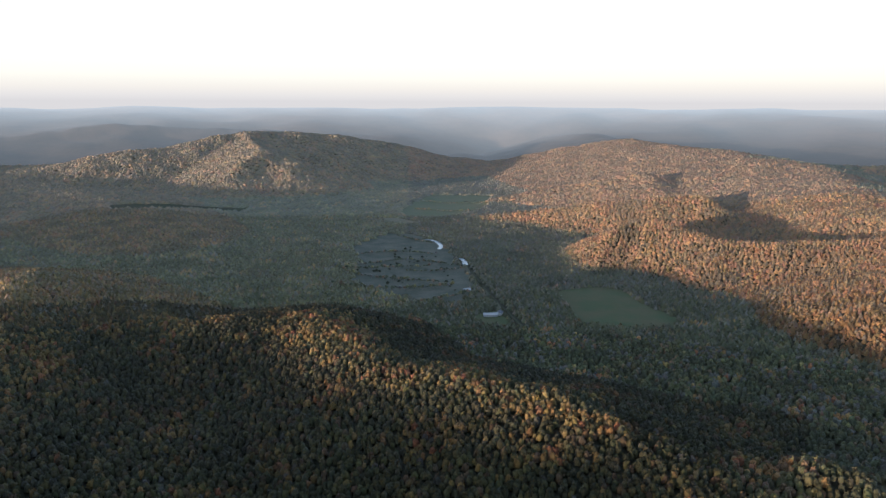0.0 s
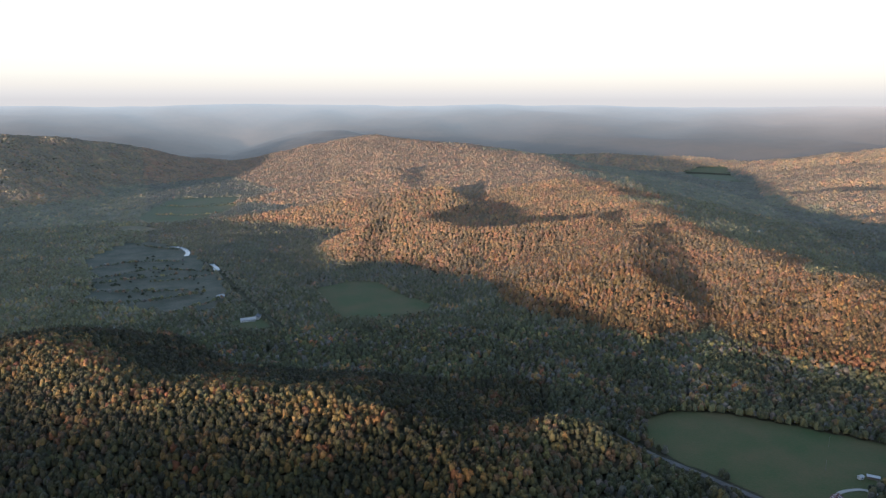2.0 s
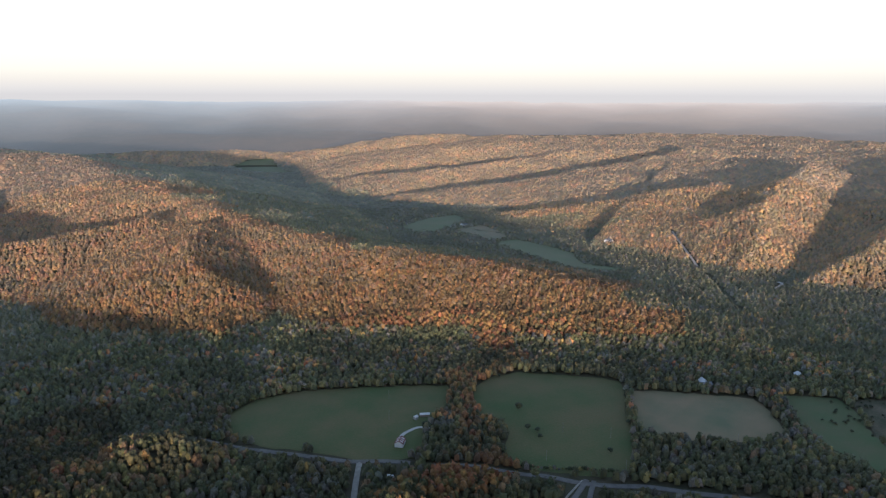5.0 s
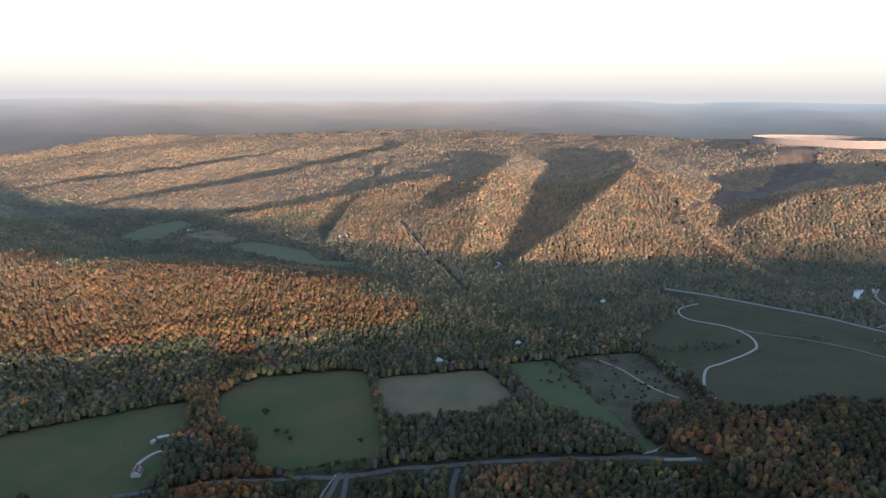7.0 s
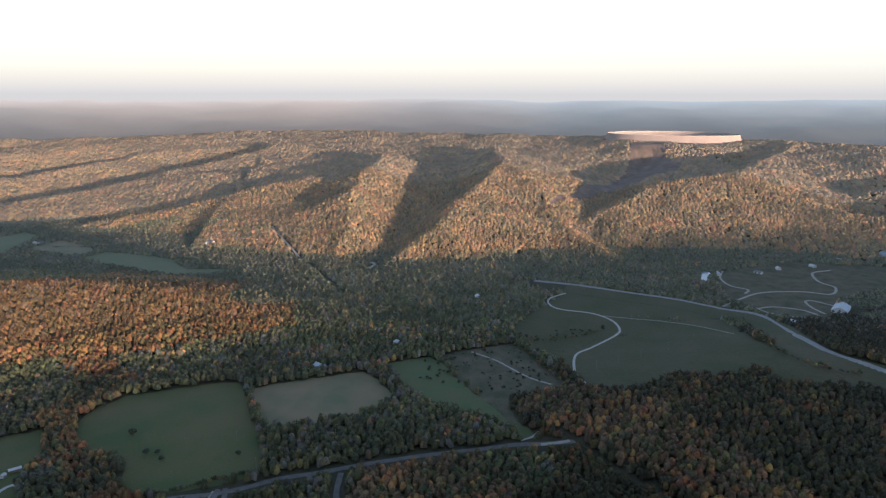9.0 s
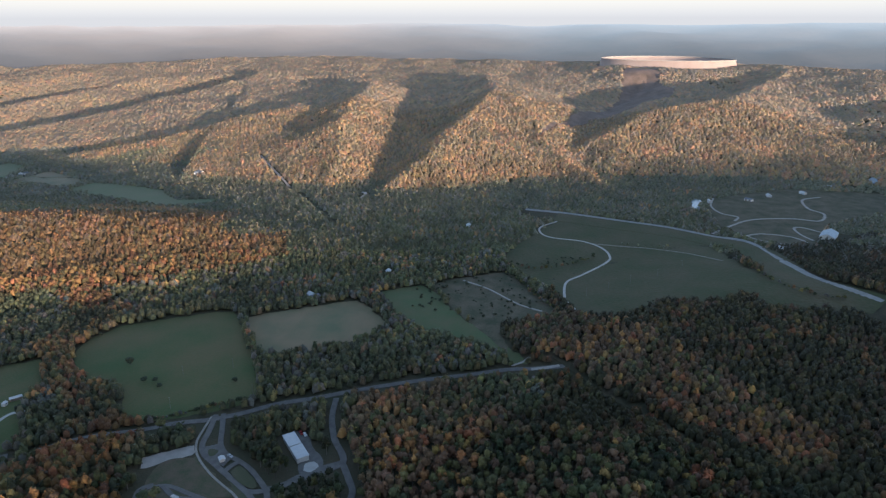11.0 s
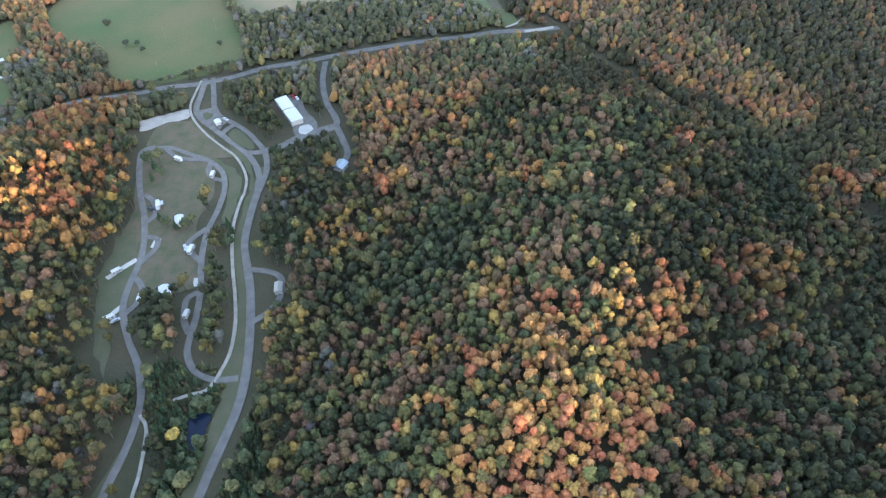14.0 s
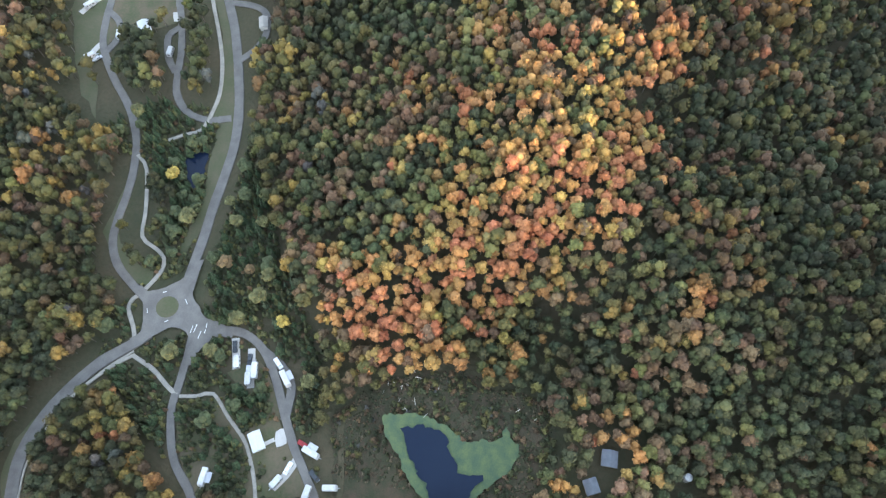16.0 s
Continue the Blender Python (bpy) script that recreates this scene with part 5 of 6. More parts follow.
def box(x, y, z, sx, sy, sz, bevel=0.0, bm=None):
    """A box centred at x, y, z, with softened edges; adds to bm if given."""
    made = bm or bmesh.new()
    got = bmesh.ops.create_cube(made, size=1, matrix=Matrix.Translation((x, y, z)) @ Matrix.Diagonal((sx, sy, sz, 1)))
    if bevel:
        edges = {e for v in got["verts"] for e in v.link_edges}
        bmesh.ops.bevel(made, geom=list(edges), offset=bevel, segments=2, affect="EDGES")
    return made


def tube(x, y, z, r, length, axis="Z", r2=None, sides=12, bm=None):
    made = bm or bmesh.new()
    turn = {"Z": Matrix(), "Y": pose(0, 0, 0, 90), "X": pose(0, 0, 0, 0, 90)}[axis]
    bmesh.ops.create_cone(made, cap_ends=True, segments=sides, radius1=r, radius2=r if r2 is None else r2, depth=length, matrix=Matrix.Translation((x, y, z)) @ turn)
    return made


def root(name, label, category, group=""):
    return tagged(new(name), label, category, group)


def at(x, y, heading=0.0, rise=0.0):
    return Matrix.Translation((x, y, ground_z(x, y) + 0.25 + rise)) @ pose(0, 0, 0, 0, 0, heading)


def heading(dx, dy):
    return math.degrees(math.atan2(dy, dx))


def wheels(parent, spots, r, width=0.24):
    for x, y in spots:
        w = part("wheel", tube(x, y, r, r, width, "Y", sides=14), RUBBER, parent)
        part("rim", tube(x, y + math.copysign(0.02, y), r, r * 0.55, width, "Y", sides=10), STEEL, w, "dull metal rim")


# ---- campers ----
def camper(length, label, awning):
    c = root("camper", label, "camper", "campers at the campsites")
    w, h = 2.45, 2.6
    bm = box(0, 0, 0.62 + h / 2, length, w, h, 0.22)
    for v in bm.verts:  # raked nose
        if v.co.x > length / 2 - 0.4 and v.co.z > 1.7:
            v.co.x -= 0.45 * (v.co.z - 1.7)
    part("body", bm, CAMPER, c, smooth=False)
    part("skirt", box(-0.1, 0, 0.52, length * 0.93, w * 0.92, 0.24, 0.03), STEEL, c, "grey lower frame")
    for side in (-1, 1):
        for x in (-length * 0.33, -length * 0.05, length * 0.25):
            part("window", box(x, side * (w / 2 + 0.006), 2.15, 0.9, 0.03, 0.55, 0.01), GLASS_DARK, c, "dark tinted window")
    part("window", box(-length / 2 - 0.006, 0, 2.2, 0.03, 1.3, 0.6, 0.01), GLASS_DARK, c, "dark tinted rear window")
    d = part("door", box(length * 0.1, w / 2 + 0.012, 1.62, 0.66, 0.05, 1.85, 0.02), WALL_PALE, c, "cream entry door")
    part("handle", box(length * 0.1 + 0.24, w / 2 + 0.05, 1.5, 0.05, 0.04, 0.14), STEEL, d)
    part("stripe", box(0, -w / 2 - 0.004, 1.35, length * 0.86, 0.016, 0.2), STRIPE, c, "blue-grey side stripe")
    part("air_conditioner", box(0.2, 0, 0.62 + h + 0.12, 1.0, 0.75, 0.28, 0.07), WALL_PALE, c, "cream rooftop air conditioner")
    for x in (-length * 0.34, length * 0.28):
        part("roof_vent", box(x, 0.25, 0.62 + h + 0.05, 0.45, 0.45, 0.12, 0.03), STEEL, c, "grey roof vent")
    wheels(c, [(-0.55, s * 1.05) for s in (-1, 1)] + [(0.3, s * 1.05) for s in (-1, 1)], 0.36)
    hitch = box(length / 2 + 0.55, 0, 0.5, 1.2, 0.12, 0.1)
    box(length / 2 + 0.4, 0, 0.75, 0.5, 0.35, 0.45, 0.05, hitch)
    part("hitch", hitch, STEEL, c, "grey tow hitch with gas bottle")
    if awning:
        part("awning", box(-0.3, w / 2 + 1.1, 2.72, length * 0.55, 2.2, 0.06, 0.02), AWNING, c, "grey fabric awning")
        for x in (-0.3 - length * 0.26, -0.3 + length * 0.26):
            part("awning_pole", tube(x, w / 2 + 2.1, 1.35, 0.03, 2.7, sides=6), STEEL, c)
    return c


STRIPE = material("camper_stripe", (0.16, 0.19, 0.24), 0.5, (0.2, 0.22, 0.26), 2, 0.3, 0)
AWNING = material("awning_fabric", (0.42, 0.43, 0.45), 0.9, (0.34, 0.35, 0.37), 2, 0.2, 0.2)
long_camper = camper(7.6, "long white travel trailer with a grey awning out", True)
short_camper = camper(6.0, "short white travel trailer parked on its pad", False)
LONG_SPOTS = ((61.25, 75.62, -141), (33.5, 57.38, -109), (16.75, 97.5, 178), (267.5, 200.38, 5), (62.75, 89.5, 12), (301.25, 238.12, -152))
SHORT_SPOTS = ((65, 98, 17), (58.75, 91.25, 14), (20, 68.5, 150), (243.12, 235, -38), (226.25, 211.88, 14), (220.25, 181.5, 3), (336.88, 216.5, 8), (348.25, 246.25, -108), (21.5, 46.5, -80), (18.12, 55.25, 172), (342.25, 385, -60), (210, 221.62, -46))
for proto, spots in ((long_camper, LONG_SPOTS), (short_camper, SHORT_SPOTS)):
    for k, (x, y, a) in enumerate(spots):
        if k == 0:
            proto.matrix_basis = at(x, y, a)
        else:
            copy_thing(proto, at(x, y, a))


# ---- cars and pickups ----
def pickup(label, paint):
    c = root("pickup_truck", label, "truck", "parked vehicles")
    body = box(0, 0, 0.78, 5.4, 1.95, 0.55, 0.1)
    box(0.55, 0, 1.36, 2.1, 1.75, 0.75, 0.16, body)
    for s in (-1, 1):
        box(-1.62, s * 0.9, 1.16, 2.1, 0.1, 0.32, 0.02, body)
    box(-2.62, 0, 1.16, 0.1, 1.8, 0.32, 0.02, body)
    part("body", body, paint, c)
    part("windscreen", box(1.52, 0, 1.42, 0.12, 1.5, 0.42, 0.02), GLASS_DARK, c, "dark windscreen")
    part("rear_window", box(-0.49, 0, 1.45, 0.08, 1.4, 0.38, 0.02), GLASS_DARK, c, "dark rear window")
    for s in (-1, 1):
        part("side_window", box(0.55, s * 0.872, 1.47, 1.5, 0.03, 0.36, 0.01), GLASS_DARK, c, "dark side window")
        part("headlight", box(2.69, s * 0.7, 0.9, 0.06, 0.34, 0.18, 0.02), STEEL, c, "clear headlight")
    part("bumper", box(2.72, 0, 0.55, 0.14, 1.85, 0.2, 0.04), STEEL, c, "chrome bumper")
    wheels(c, [(x, s * 0.88) for x in (-1.65, 1.65) for s in (-1, 1)], 0.39)
    return c


def car_paint(name, colour):
    m = material(name, colour, 0.35, [q * 0.9 for q in colour], 3, 0.5, 0)
    return m


trucks = ((pickup("white pickup truck parked at a campsite", car_paint("white_paint", (0.70, 0.70, 0.70))), ((67.5, 80.62, -133), (26.12, 65.12, 162), (338.75, 381.88, 30), (436.25, 191.25, 40))),
          (pickup("dark grey pickup truck parked on a pad", car_paint("dark_paint", (0.05, 0.055, 0.06))), ((71.25, 100.88, 17), (66.75, 93, 10), (25, 54, -128), (331.25, 388.75, 10), (298.12, 241.25, -120))),
          (pickup("red pickup truck beside a camper", car_paint("red_paint", (0.30, 0.04, 0.04))), ((36.25, 61.25, -110), (437.88, 195, 40))),
          (pickup("silver pickup truck parked off the lane", car_paint("silver_paint", (0.42, 0.43, 0.44))), ((269.38, 205, 40), (209.38, 218.12, -40), (400, 233.75, 60), (343.75, 376.25, -20))))
for proto, spots in trucks:
    for k, (x, y, a) in enumerate(spots):
        if k == 0:
            proto.matrix_basis = at(x, y, a)
        else:
            copy_thing(proto, at(x, y, a))


# ---- buildings ----
def gable(name, label, category, length, width, eave, ridge, wall_mat, roof_mat, doors=1, windows=2, seam=0.6, over=0.4, group=""):
    """A building with a pitched roof along x: walls with gables, two roof slopes of separate panels, doors, windows."""
    c = root(name, label, category, group)
    bm = bmesh.new()
    hw, hl = width / 2, length / 2
    base = [bm.verts.new(p) for p in ((-hl, -hw, -0.6), (hl, -hw, -0.6), (hl, hw, -0.6), (-hl, hw, -0.6))]
    top = [bm.verts.new(p) for p in ((-hl, -hw, eave), (hl, -hw, eave), (hl, hw, eave), (-hl, hw, eave))]
    ends = [bm.verts.new((-hl, 0, ridge - 0.08)), bm.verts.new((hl, 0, ridge - 0.08))]
    for q in ((0, 1), (2, 3)):
        bm.faces.new((base[q[0]], base[q[1]], top[q[1]], top[q[0]]))
    bm.faces.new((base[1], base[2], top[2], ends[1], top[1]))
    bm.faces.new((base[3], base[0], top[0], ends[0], top[3]))
    bm.faces.new((top[0], top[1], ends[1], ends[0]))
    bm.faces.new((top[2], top[3], ends[0], ends[1]))
    bm.normal_update()
    part("wall", bm, wall_mat, c)
    slope = math.atan2(ridge - eave, hw)
    run = (hw + over) / math.cos(slope)
    for side in (-1, 1):
        sheet = bmesh.new()
        n = max(2, int((length + 2 * over) / seam / 4))
        for k in range(n):  # overlapping panels with raised seams
            w = (length + 2 * over) / n
            x = -hl - over + (k + 0.5) * w
            box(x, 0, 0, w - 0.02, run, 0.07, 0, sheet)
            box(x + w / 2 - 0.03, 0, 0.05, 0.05, run, 0.05, 0, sheet)
        m = Matrix.Translation((0, side * (hw + over) / 2, ridge - (hw + over) / 2 * math.tan(slope) + 0.05)) @ Matrix.Rotation(-side * slope, 4, "X")
        bmesh.ops.transform(sheet, matrix=m, verts=sheet.verts)
        part("roof", sheet, roof_mat, c)
    part("ridge_cap", box(0, 0, ridge + 0.06, length + 2 * over, 0.35, 0.08, 0.02), roof_mat, c)
    for k in range(doors):
        x = (k - (doors - 1) / 2) * length / max(doors, 1)
        tall, wide = (min(eave - 0.3, 3.0), 2.8) if doors > 1 else (2.05, 0.95)
        d = part("door", box(x, hw + 0.02, tall / 2, wide, 0.08, tall, 0.01), WOOD, c, "grey-brown door")
        part("handle", box(x + wide * 0.35, hw + 0.08, 1.0, 0.06, 0.06, 0.16), STEEL, d)
    for k in range(windows):
        x = (k - (windows - 1) / 2) * length / (windows + 0.4)
        f = part("window", box(x, -hw - 0.02, 1.6, 1.1, 0.08, 1.0, 0.01), WALL_PALE, c, "white window frame")
        part("pane", box(x, -hw - 0.055, 1.6, 0.9, 0.03, 0.8), GLASS_DARK, f, "dark glass pane")
    return c


ROOF_RED = material("dark_red_roof", (0.13, 0.035, 0.03), 0.6, (0.10, 0.03, 0.03), 3, 0.4, 0.2)
ROOF_BLUE = material("pale_blue_roof", (0.37, 0.42, 0.46), 0.45, (0.31, 0.36, 0.40), 6, 0.8, 0.1)
gable("shower_house", "white-roofed camp shower house beside a concrete slab", "building", 7.4, 4.6, 2.7, 3.6, WALL_PALE, ROOF_WHITE).matrix_basis = at(*(34, 80.25, 214))
gable("camp_shelter", "small white-roofed shelter on the camp lawn", "building", 8.0, 5.6, 2.7, 3.6, WALL_PALE, ROOF_WHITE, group="shelters on the lawn").matrix_basis = at(*(233.12, 200.12, 212))
gable("camp_shelter", "small white-roofed shelter among lawn trees", "building", 7.8, 4.7, 2.7, 3.4, WALL_PALE, ROOF_WHITE, group="shelters on the lawn").matrix_basis = at(*(290, 218.12, 208))
gable("restroom", "tan metal-roofed restroom by the lane loop", "building", 7.0, 4.0, 2.6, 3.4, WALL_PALE, GRAVEL).matrix_basis = at(*(247.5, 138.5, 198))
gable("gatehouse", "tiny white-roofed entrance gatehouse", "building", 4.4, 3.8, 2.6, 3.4, WALL_PALE, ROOF_WHITE, 1, 1).matrix_basis = at(*(394, 237, 40))
gable("cabin", "grey-roofed cabin in a forest clearing", "cabin", 5.8, 5.6, 2.6, 4.0, WOOD, ROOF_GREY, group="cabins in the woods").matrix_basis = at(*(50.62, -60.62, 0))
gable("cabin", "small grey-roofed cabin under the trees", "cabin", 5.2, 4.8, 2.5, 3.7, WOOD, ROOF_GREY, group="cabins in the woods").matrix_basis = at(*(39, -54.5, 25))
barn = gable("barn", "white barn with a dark red roof and pale roof lights", "barn", 10.5, 7.5, 3.6, 5.8, ROOF_WHITE, ROOF_RED, 2, 2)
for x in (-3.2, 0, 3.2):
    for side in (-1, 1):
        light = box(0, 0, 0, 1.0, 3.2, 0.05)
        bmesh.ops.transform(light, matrix=Matrix.Translation((x, side * 1.95, 4.82)) @ Matrix.Rotation(-side * math.atan2(2.2, 3.75), 4, "X"), verts=light.verts)
        part("roof_light", light, ROOF_WHITE, barn, "white roof light panel")
barn.matrix_basis = at(*(386.25, 421.25, 33))
gable("shed", "long low shed with a pale metal roof", "shed", 9, 4, 2.4, 3.1, WOOD, ROOF_WHITE, 2, 0).matrix_basis = at(*(441.25, 446.25, -38))
gable("shed", "small white shed at the field edge", "shed", 4, 3.2, 2.4, 3.2, ROOF_WHITE, ROOF_WHITE, 1, 1).matrix_basis = at(*(431.25, 448.12, 10))
gable("visitor_center", "large visitor building with a pale blue roof", "building", 34, 20, 4.5, 9, WALL_PALE, ROOF_BLUE, 3, 5).matrix_basis = at(*(1047.5, -355, -25))

# storage building: two long pale roofs end to end
store = root("storage_building", "long storage building with two white metal roofs", "building")
for k in (-1, 1):
    part("wall", box(k * 8.9, 0, 1.7, 16.2, 8.6, 4.4, 0.03), WALL_PALE, store)
    sheet = bmesh.new()
    for j in range(9):
        box(k * 8.9 - 7.5 + j * 1.875, 0, 0, 1.86, 9.4, 0.08, 0, sheet)
        box(k * 8.9 - 6.58 + j * 1.875, 0, 0.06, 0.06, 9.4, 0.06, 0, sheet)
    bmesh.ops.transform(sheet, matrix=Matrix.Translation((0, 0, 4.2)) @ Matrix.Rotation(radians(3.5), 4, "X"), verts=sheet.verts)
    part("roof", sheet, ROOF_WHITE, store)
    for j in range(4):
        d = part("door", box(k * 8.9 - 5.7 + j * 3.8, -4.33, 1.5, 3.0, 0.08, 3.0, 0.01), STEEL, store, "grey roller door")
        part("handle", box(k * 8.9 - 5.7 + j * 3.8, -4.4, 0.5, 0.3, 0.06, 0.08), RUBBER, d)
store.matrix_basis = at(*(417, 190.75, 220))

# open picnic pavilion with a grey-blue roof
pav = root("pavilion", "open pavilion with a grey-blue metal roof", "pavilion")
for side in (-1, 1):
    sheet = box(0, 0, 0, 9, 4.3, 0.1, 0.01)
    bmesh.ops.transform(sheet, matrix=Matrix.Translation((0, side * 2.0, 3.7)) @ Matrix.Rotation(-side * radians(22), 4, "X"), verts=sheet.verts)
    part("roof", sheet, ROOF_BLUE, pav)
    for x in (-3.8, 0, 3.8):
        part("post", box(x, side * 3.3, 1.3, 0.2, 0.2, 3.4, 0.01), WOOD, pav)
part("floor_slab", box(0, 0, -0.1, 8.6, 7.4, 0.4, 0.02), CONCRETE, pav, "pale concrete floor")
pav.matrix_basis = at(*(361.25, 135, 165))

# white water tank among the trees
tank = root("water_tank", "white upright water tank in a small clearing", "tank")
part("shell", tube(0, 0, 2.0, 1.5, 4.2, sides=28), CAMPER, tank, smooth=False)
part("lid", tube(0, 0, 4.3, 1.52, 0.4, r2=0.5, sides=28), CAMPER, tank, "shallow conical lid")
part("hatch", tube(0.7, 0, 4.4, 0.3, 0.2, sides=12), STEEL, tank)
part("ladder", box(1.55, 0, 2.0, 0.06, 0.4, 4.0, 0.01), STEEL, tank)
tank.matrix_basis = at(*(48.75, -91.25))

# concrete slabs
for name, label, pts in (
        ("slab", "square concrete slab linked to the shower house", ((38.75, 74.62), (41.38, 70.5), (35.5, 68.25), (33, 71.88))),
        ("slab", "pale concrete slab by the inner lane", ((241.75, 187.5), (243.75, 184.38), (249, 186.25), (246.88, 190))),
        ("slab", "pale concrete pad beside the lawn lane", ((266.25, 226.25), (266.88, 221.88), (274.38, 222.5), (273.75, 226.88)))):
    patch(name, CONCRETE, label, list(pts), 0.5, False)
for label, w, pts in (
        ("pale concrete camper pad", 3.2, ((75, 101.88), (61.88, 97.75))), ("pale concrete camper pad", 3.0, ((71.88, 93.75), (55, 89.5))),
        ("pale concrete camper pad", 3.0, ((30, 62.75), (23.5, 65.38), (17.5, 69.38))), ("pale concrete link path", 1.6, ((33.5, 77.5), (36.25, 73.75))),
        ("pale concrete camper pad", 3.2, ((237.5, 238.75), (248.38, 233.12), (255, 229))), ("pale concrete camper pad", 3.0, ((206.25, 223.12), (214.5, 222), (220.5, 219.5))),
        ("pale gravel barn drive", 3.2, ((390, 427.5), (402.5, 433.75), (419.88, 433.5), (426.5, 424.75), (435.75, 409.88)))):
    lane("camper_pad" if "pad" in label else "drive", w, CONCRETE, label, list(pts), 0.42)

# small farmhouses and sheds far off
FARMS = (((1012.5, 156.25, 20), 0), ((1257.5, 732.5, 70), 1), ((1250, 737.5, 30), 0), ((1212.5, 1101.25, 40), 0), ((1222.5, 1095, -40), 1), ((697.5, 283.75, -40), 1), ((703.75, 288.75, 50), 0), ((-91.25, 968.75, 10), 0),
         ((-82.5, 971.25, 15), 0), ((-75, 981.25, 80), 1), ((-137.5, 1100, 30), 0), ((890, 1253.75, 10), 0), ((1430, 2592.5, 20), 0), ((793.75, 221.25, 30), 0), ((1237.5, -222.5, 10), 0),
         ((1261.25, -291.25, 50), 1), ((1301.25, -332.5, 0), 0), ((1335, -397.5, 30), 0), ((1390, -455, 70), 0), ((960, -271.25, 30), 0), ((-435, 2856.25, 20), 0))
farm = (gable("farmhouse", "small white farmhouse with a pale metal roof", "house", 11, 7.5, 3.0, 5.2, ROOF_WHITE, ROOF_WHITE, 1, 3, group="scattered farm buildings"),
        gable("farm_shed", "grey farm shed at the edge of a field", "shed", 13, 8, 3.2, 5.0, WALL_PALE, ROOF_GREY, 2, 1, group="scattered farm buildings"))
first = [True, True]
for (x, y, a), kind in FARMS:
    if first[kind]:
        farm[kind].matrix_basis = at(x, y, a)
        first[kind] = False
    else:
        copy_thing(farm[kind], at(x, y, a))

# ---- upper reservoir on the ridge ----
res = root("reservoir", "pale concrete-faced ring dam on the ridge top", "reservoir")
cx, cy, half_a, half_b = RESERVOIR
N = 96


def rim(out, z):
    pts = []
    for k in range(N):
        a = k / N * 6.283
        wave = 1 + 0.07 * math.sin(2 * a + 0.6) + 0.05 * math.sin(3 * a + 2.0)
        pts.append((cx + (half_b * wave + out) * math.cos(a), cy + (half_a * wave + out) * math.sin(a), z))
    return pts


def band(levels):
    verts = [p for out, z in levels for p in rim(out, z)]
    faces = [(i * N + k, i * N + (k + 1) % N, (i + 1) * N + (k + 1) % N, (i + 1) * N + k) for i in range(len(levels) - 1) for k in range(N)]
    bm = bmesh.new()
    vs = [bm.verts.new(p) for p in verts]
    for f in faces:
        bm.faces.new([vs[q] for q in f])
    bmesh.ops.recalc_face_normals(bm, faces=bm.faces)
    return bm


part("dam_wall", band([(9, 126), (0, 158), (0, 162), (-5, 162), (-5, 158), (-26, 138)]), RIM, res)
part("parapet", band([(0.6, 162), (0.6, 164), (-0.6, 164), (-0.6, 162)]), CONCRETE, res, "pale parapet along the rim")
part("berm", band([(48, 118), (36, 137), (8, 137.5), (8, 130)]), SCOUR, res, "bare earth berm round the foot")
part("water", band([(-24, 146), (-100, 146)]), WATER, res, "dark water held behind the rim")

# ---- utility poles ----
def utility_pole():
    c = root("utility_pole", "weathered wooden utility pole standing in grassland", "pole", "utility poles")
    part("pole", tube(0, 0, 4.7, 0.17, 10.4, r2=0.11, sides=8), PALE_WOOD, c)
    part("crossarm", box(0, 0, 9.2, 2.4, 0.12, 0.14, 0.01), PALE_WOOD, c)
    for x in (-1.05, 0, 1.05):
        part("insulator", tube(x, 0, 9.38, 0.06, 0.22, r2=0.03, sides=8), CAMPER, c, "white insulator")
    return c


PALE_WOOD = material("pale_weathered_wood", (0.22, 0.20, 0.175), 0.9, (0.16, 0.145, 0.125), 2, 0.2, 0.3)
proto = utility_pole()
for k, (x, y) in enumerate(((526.62, 295.25), (505.5, 332.25), (546, 210.25), (750.5, 119.88), (743.5, -17), (763, -40.88), (789.38, -66.5), (815, -98.5), (853.62, -131.38), (677.62, 78.38), (658.25, 100), (485, 256.25), (452.5, 312.5), (592.5, 207.5), (412.5, 465), (443.75, 500))):
    m = at(x, y, 35 + 7 * k % 20)
    if k == 0:
        proto.matrix_basis = m
    else:
        copy_thing(proto, m)

# ---- single trees and bushes ----
def leafy(name, seed, lumps, leaves, leaf_size, radius, tall, colour, parent, label=""):
    v, f, _ = crown_shape(seed, lumps, leaves, leaf_size, False)
    rng = np.random.RandomState(seed)
    P = v * (radius, radius, radius * tall)
    me = triangles(name, P, f, np.tile(np.array(colour), (len(P), 1)) * rng.uniform(0.85, 1.15, (len(P), 1)), LEAVES, True)
    me.parent = parent
    return tagged(me, label)


def trunk(parent, high, thick, seed, reach):
    rng = random.Random(seed)
    bm = tube(0, 0, high / 2 - 0.3, thick, high + 0.6, r2=thick * 0.45, sides=8)
    for k in range(5):
        a, z = rng.uniform(0, 6.283), high * rng.uniform(0.5, 0.9)
        limb = bmesh.ops.create_cone(bm, cap_ends=True, segments=5, radius1=thick * 0.4, radius2=thick * 0.12, depth=reach)
        m = Matrix.Translation((0, 0, z)) @ Matrix.Rotation(a, 4, "Z") @ Matrix.Rotation(radians(55), 4, "Y") @ Matrix.Translation((0, 0, reach / 2))
        bmesh.ops.transform(bm, matrix=m, verts=limb["verts"])
    return part("trunk", bm, BARK, parent, "grey-brown trunk")


def tree(name, label, seed, radius, tall, stem, colour, category="tree", group="campground trees", lumps=11):
    t = root(name, label, category, group)
    trunk(t, stem + radius * tall, 0.05 * radius + 0.06, seed, radius * 0.8)
    crown = leafy("crown", seed, lumps, 46, 0.17, radius, tall, colour, t)
    crown.location.z = stem
    return t


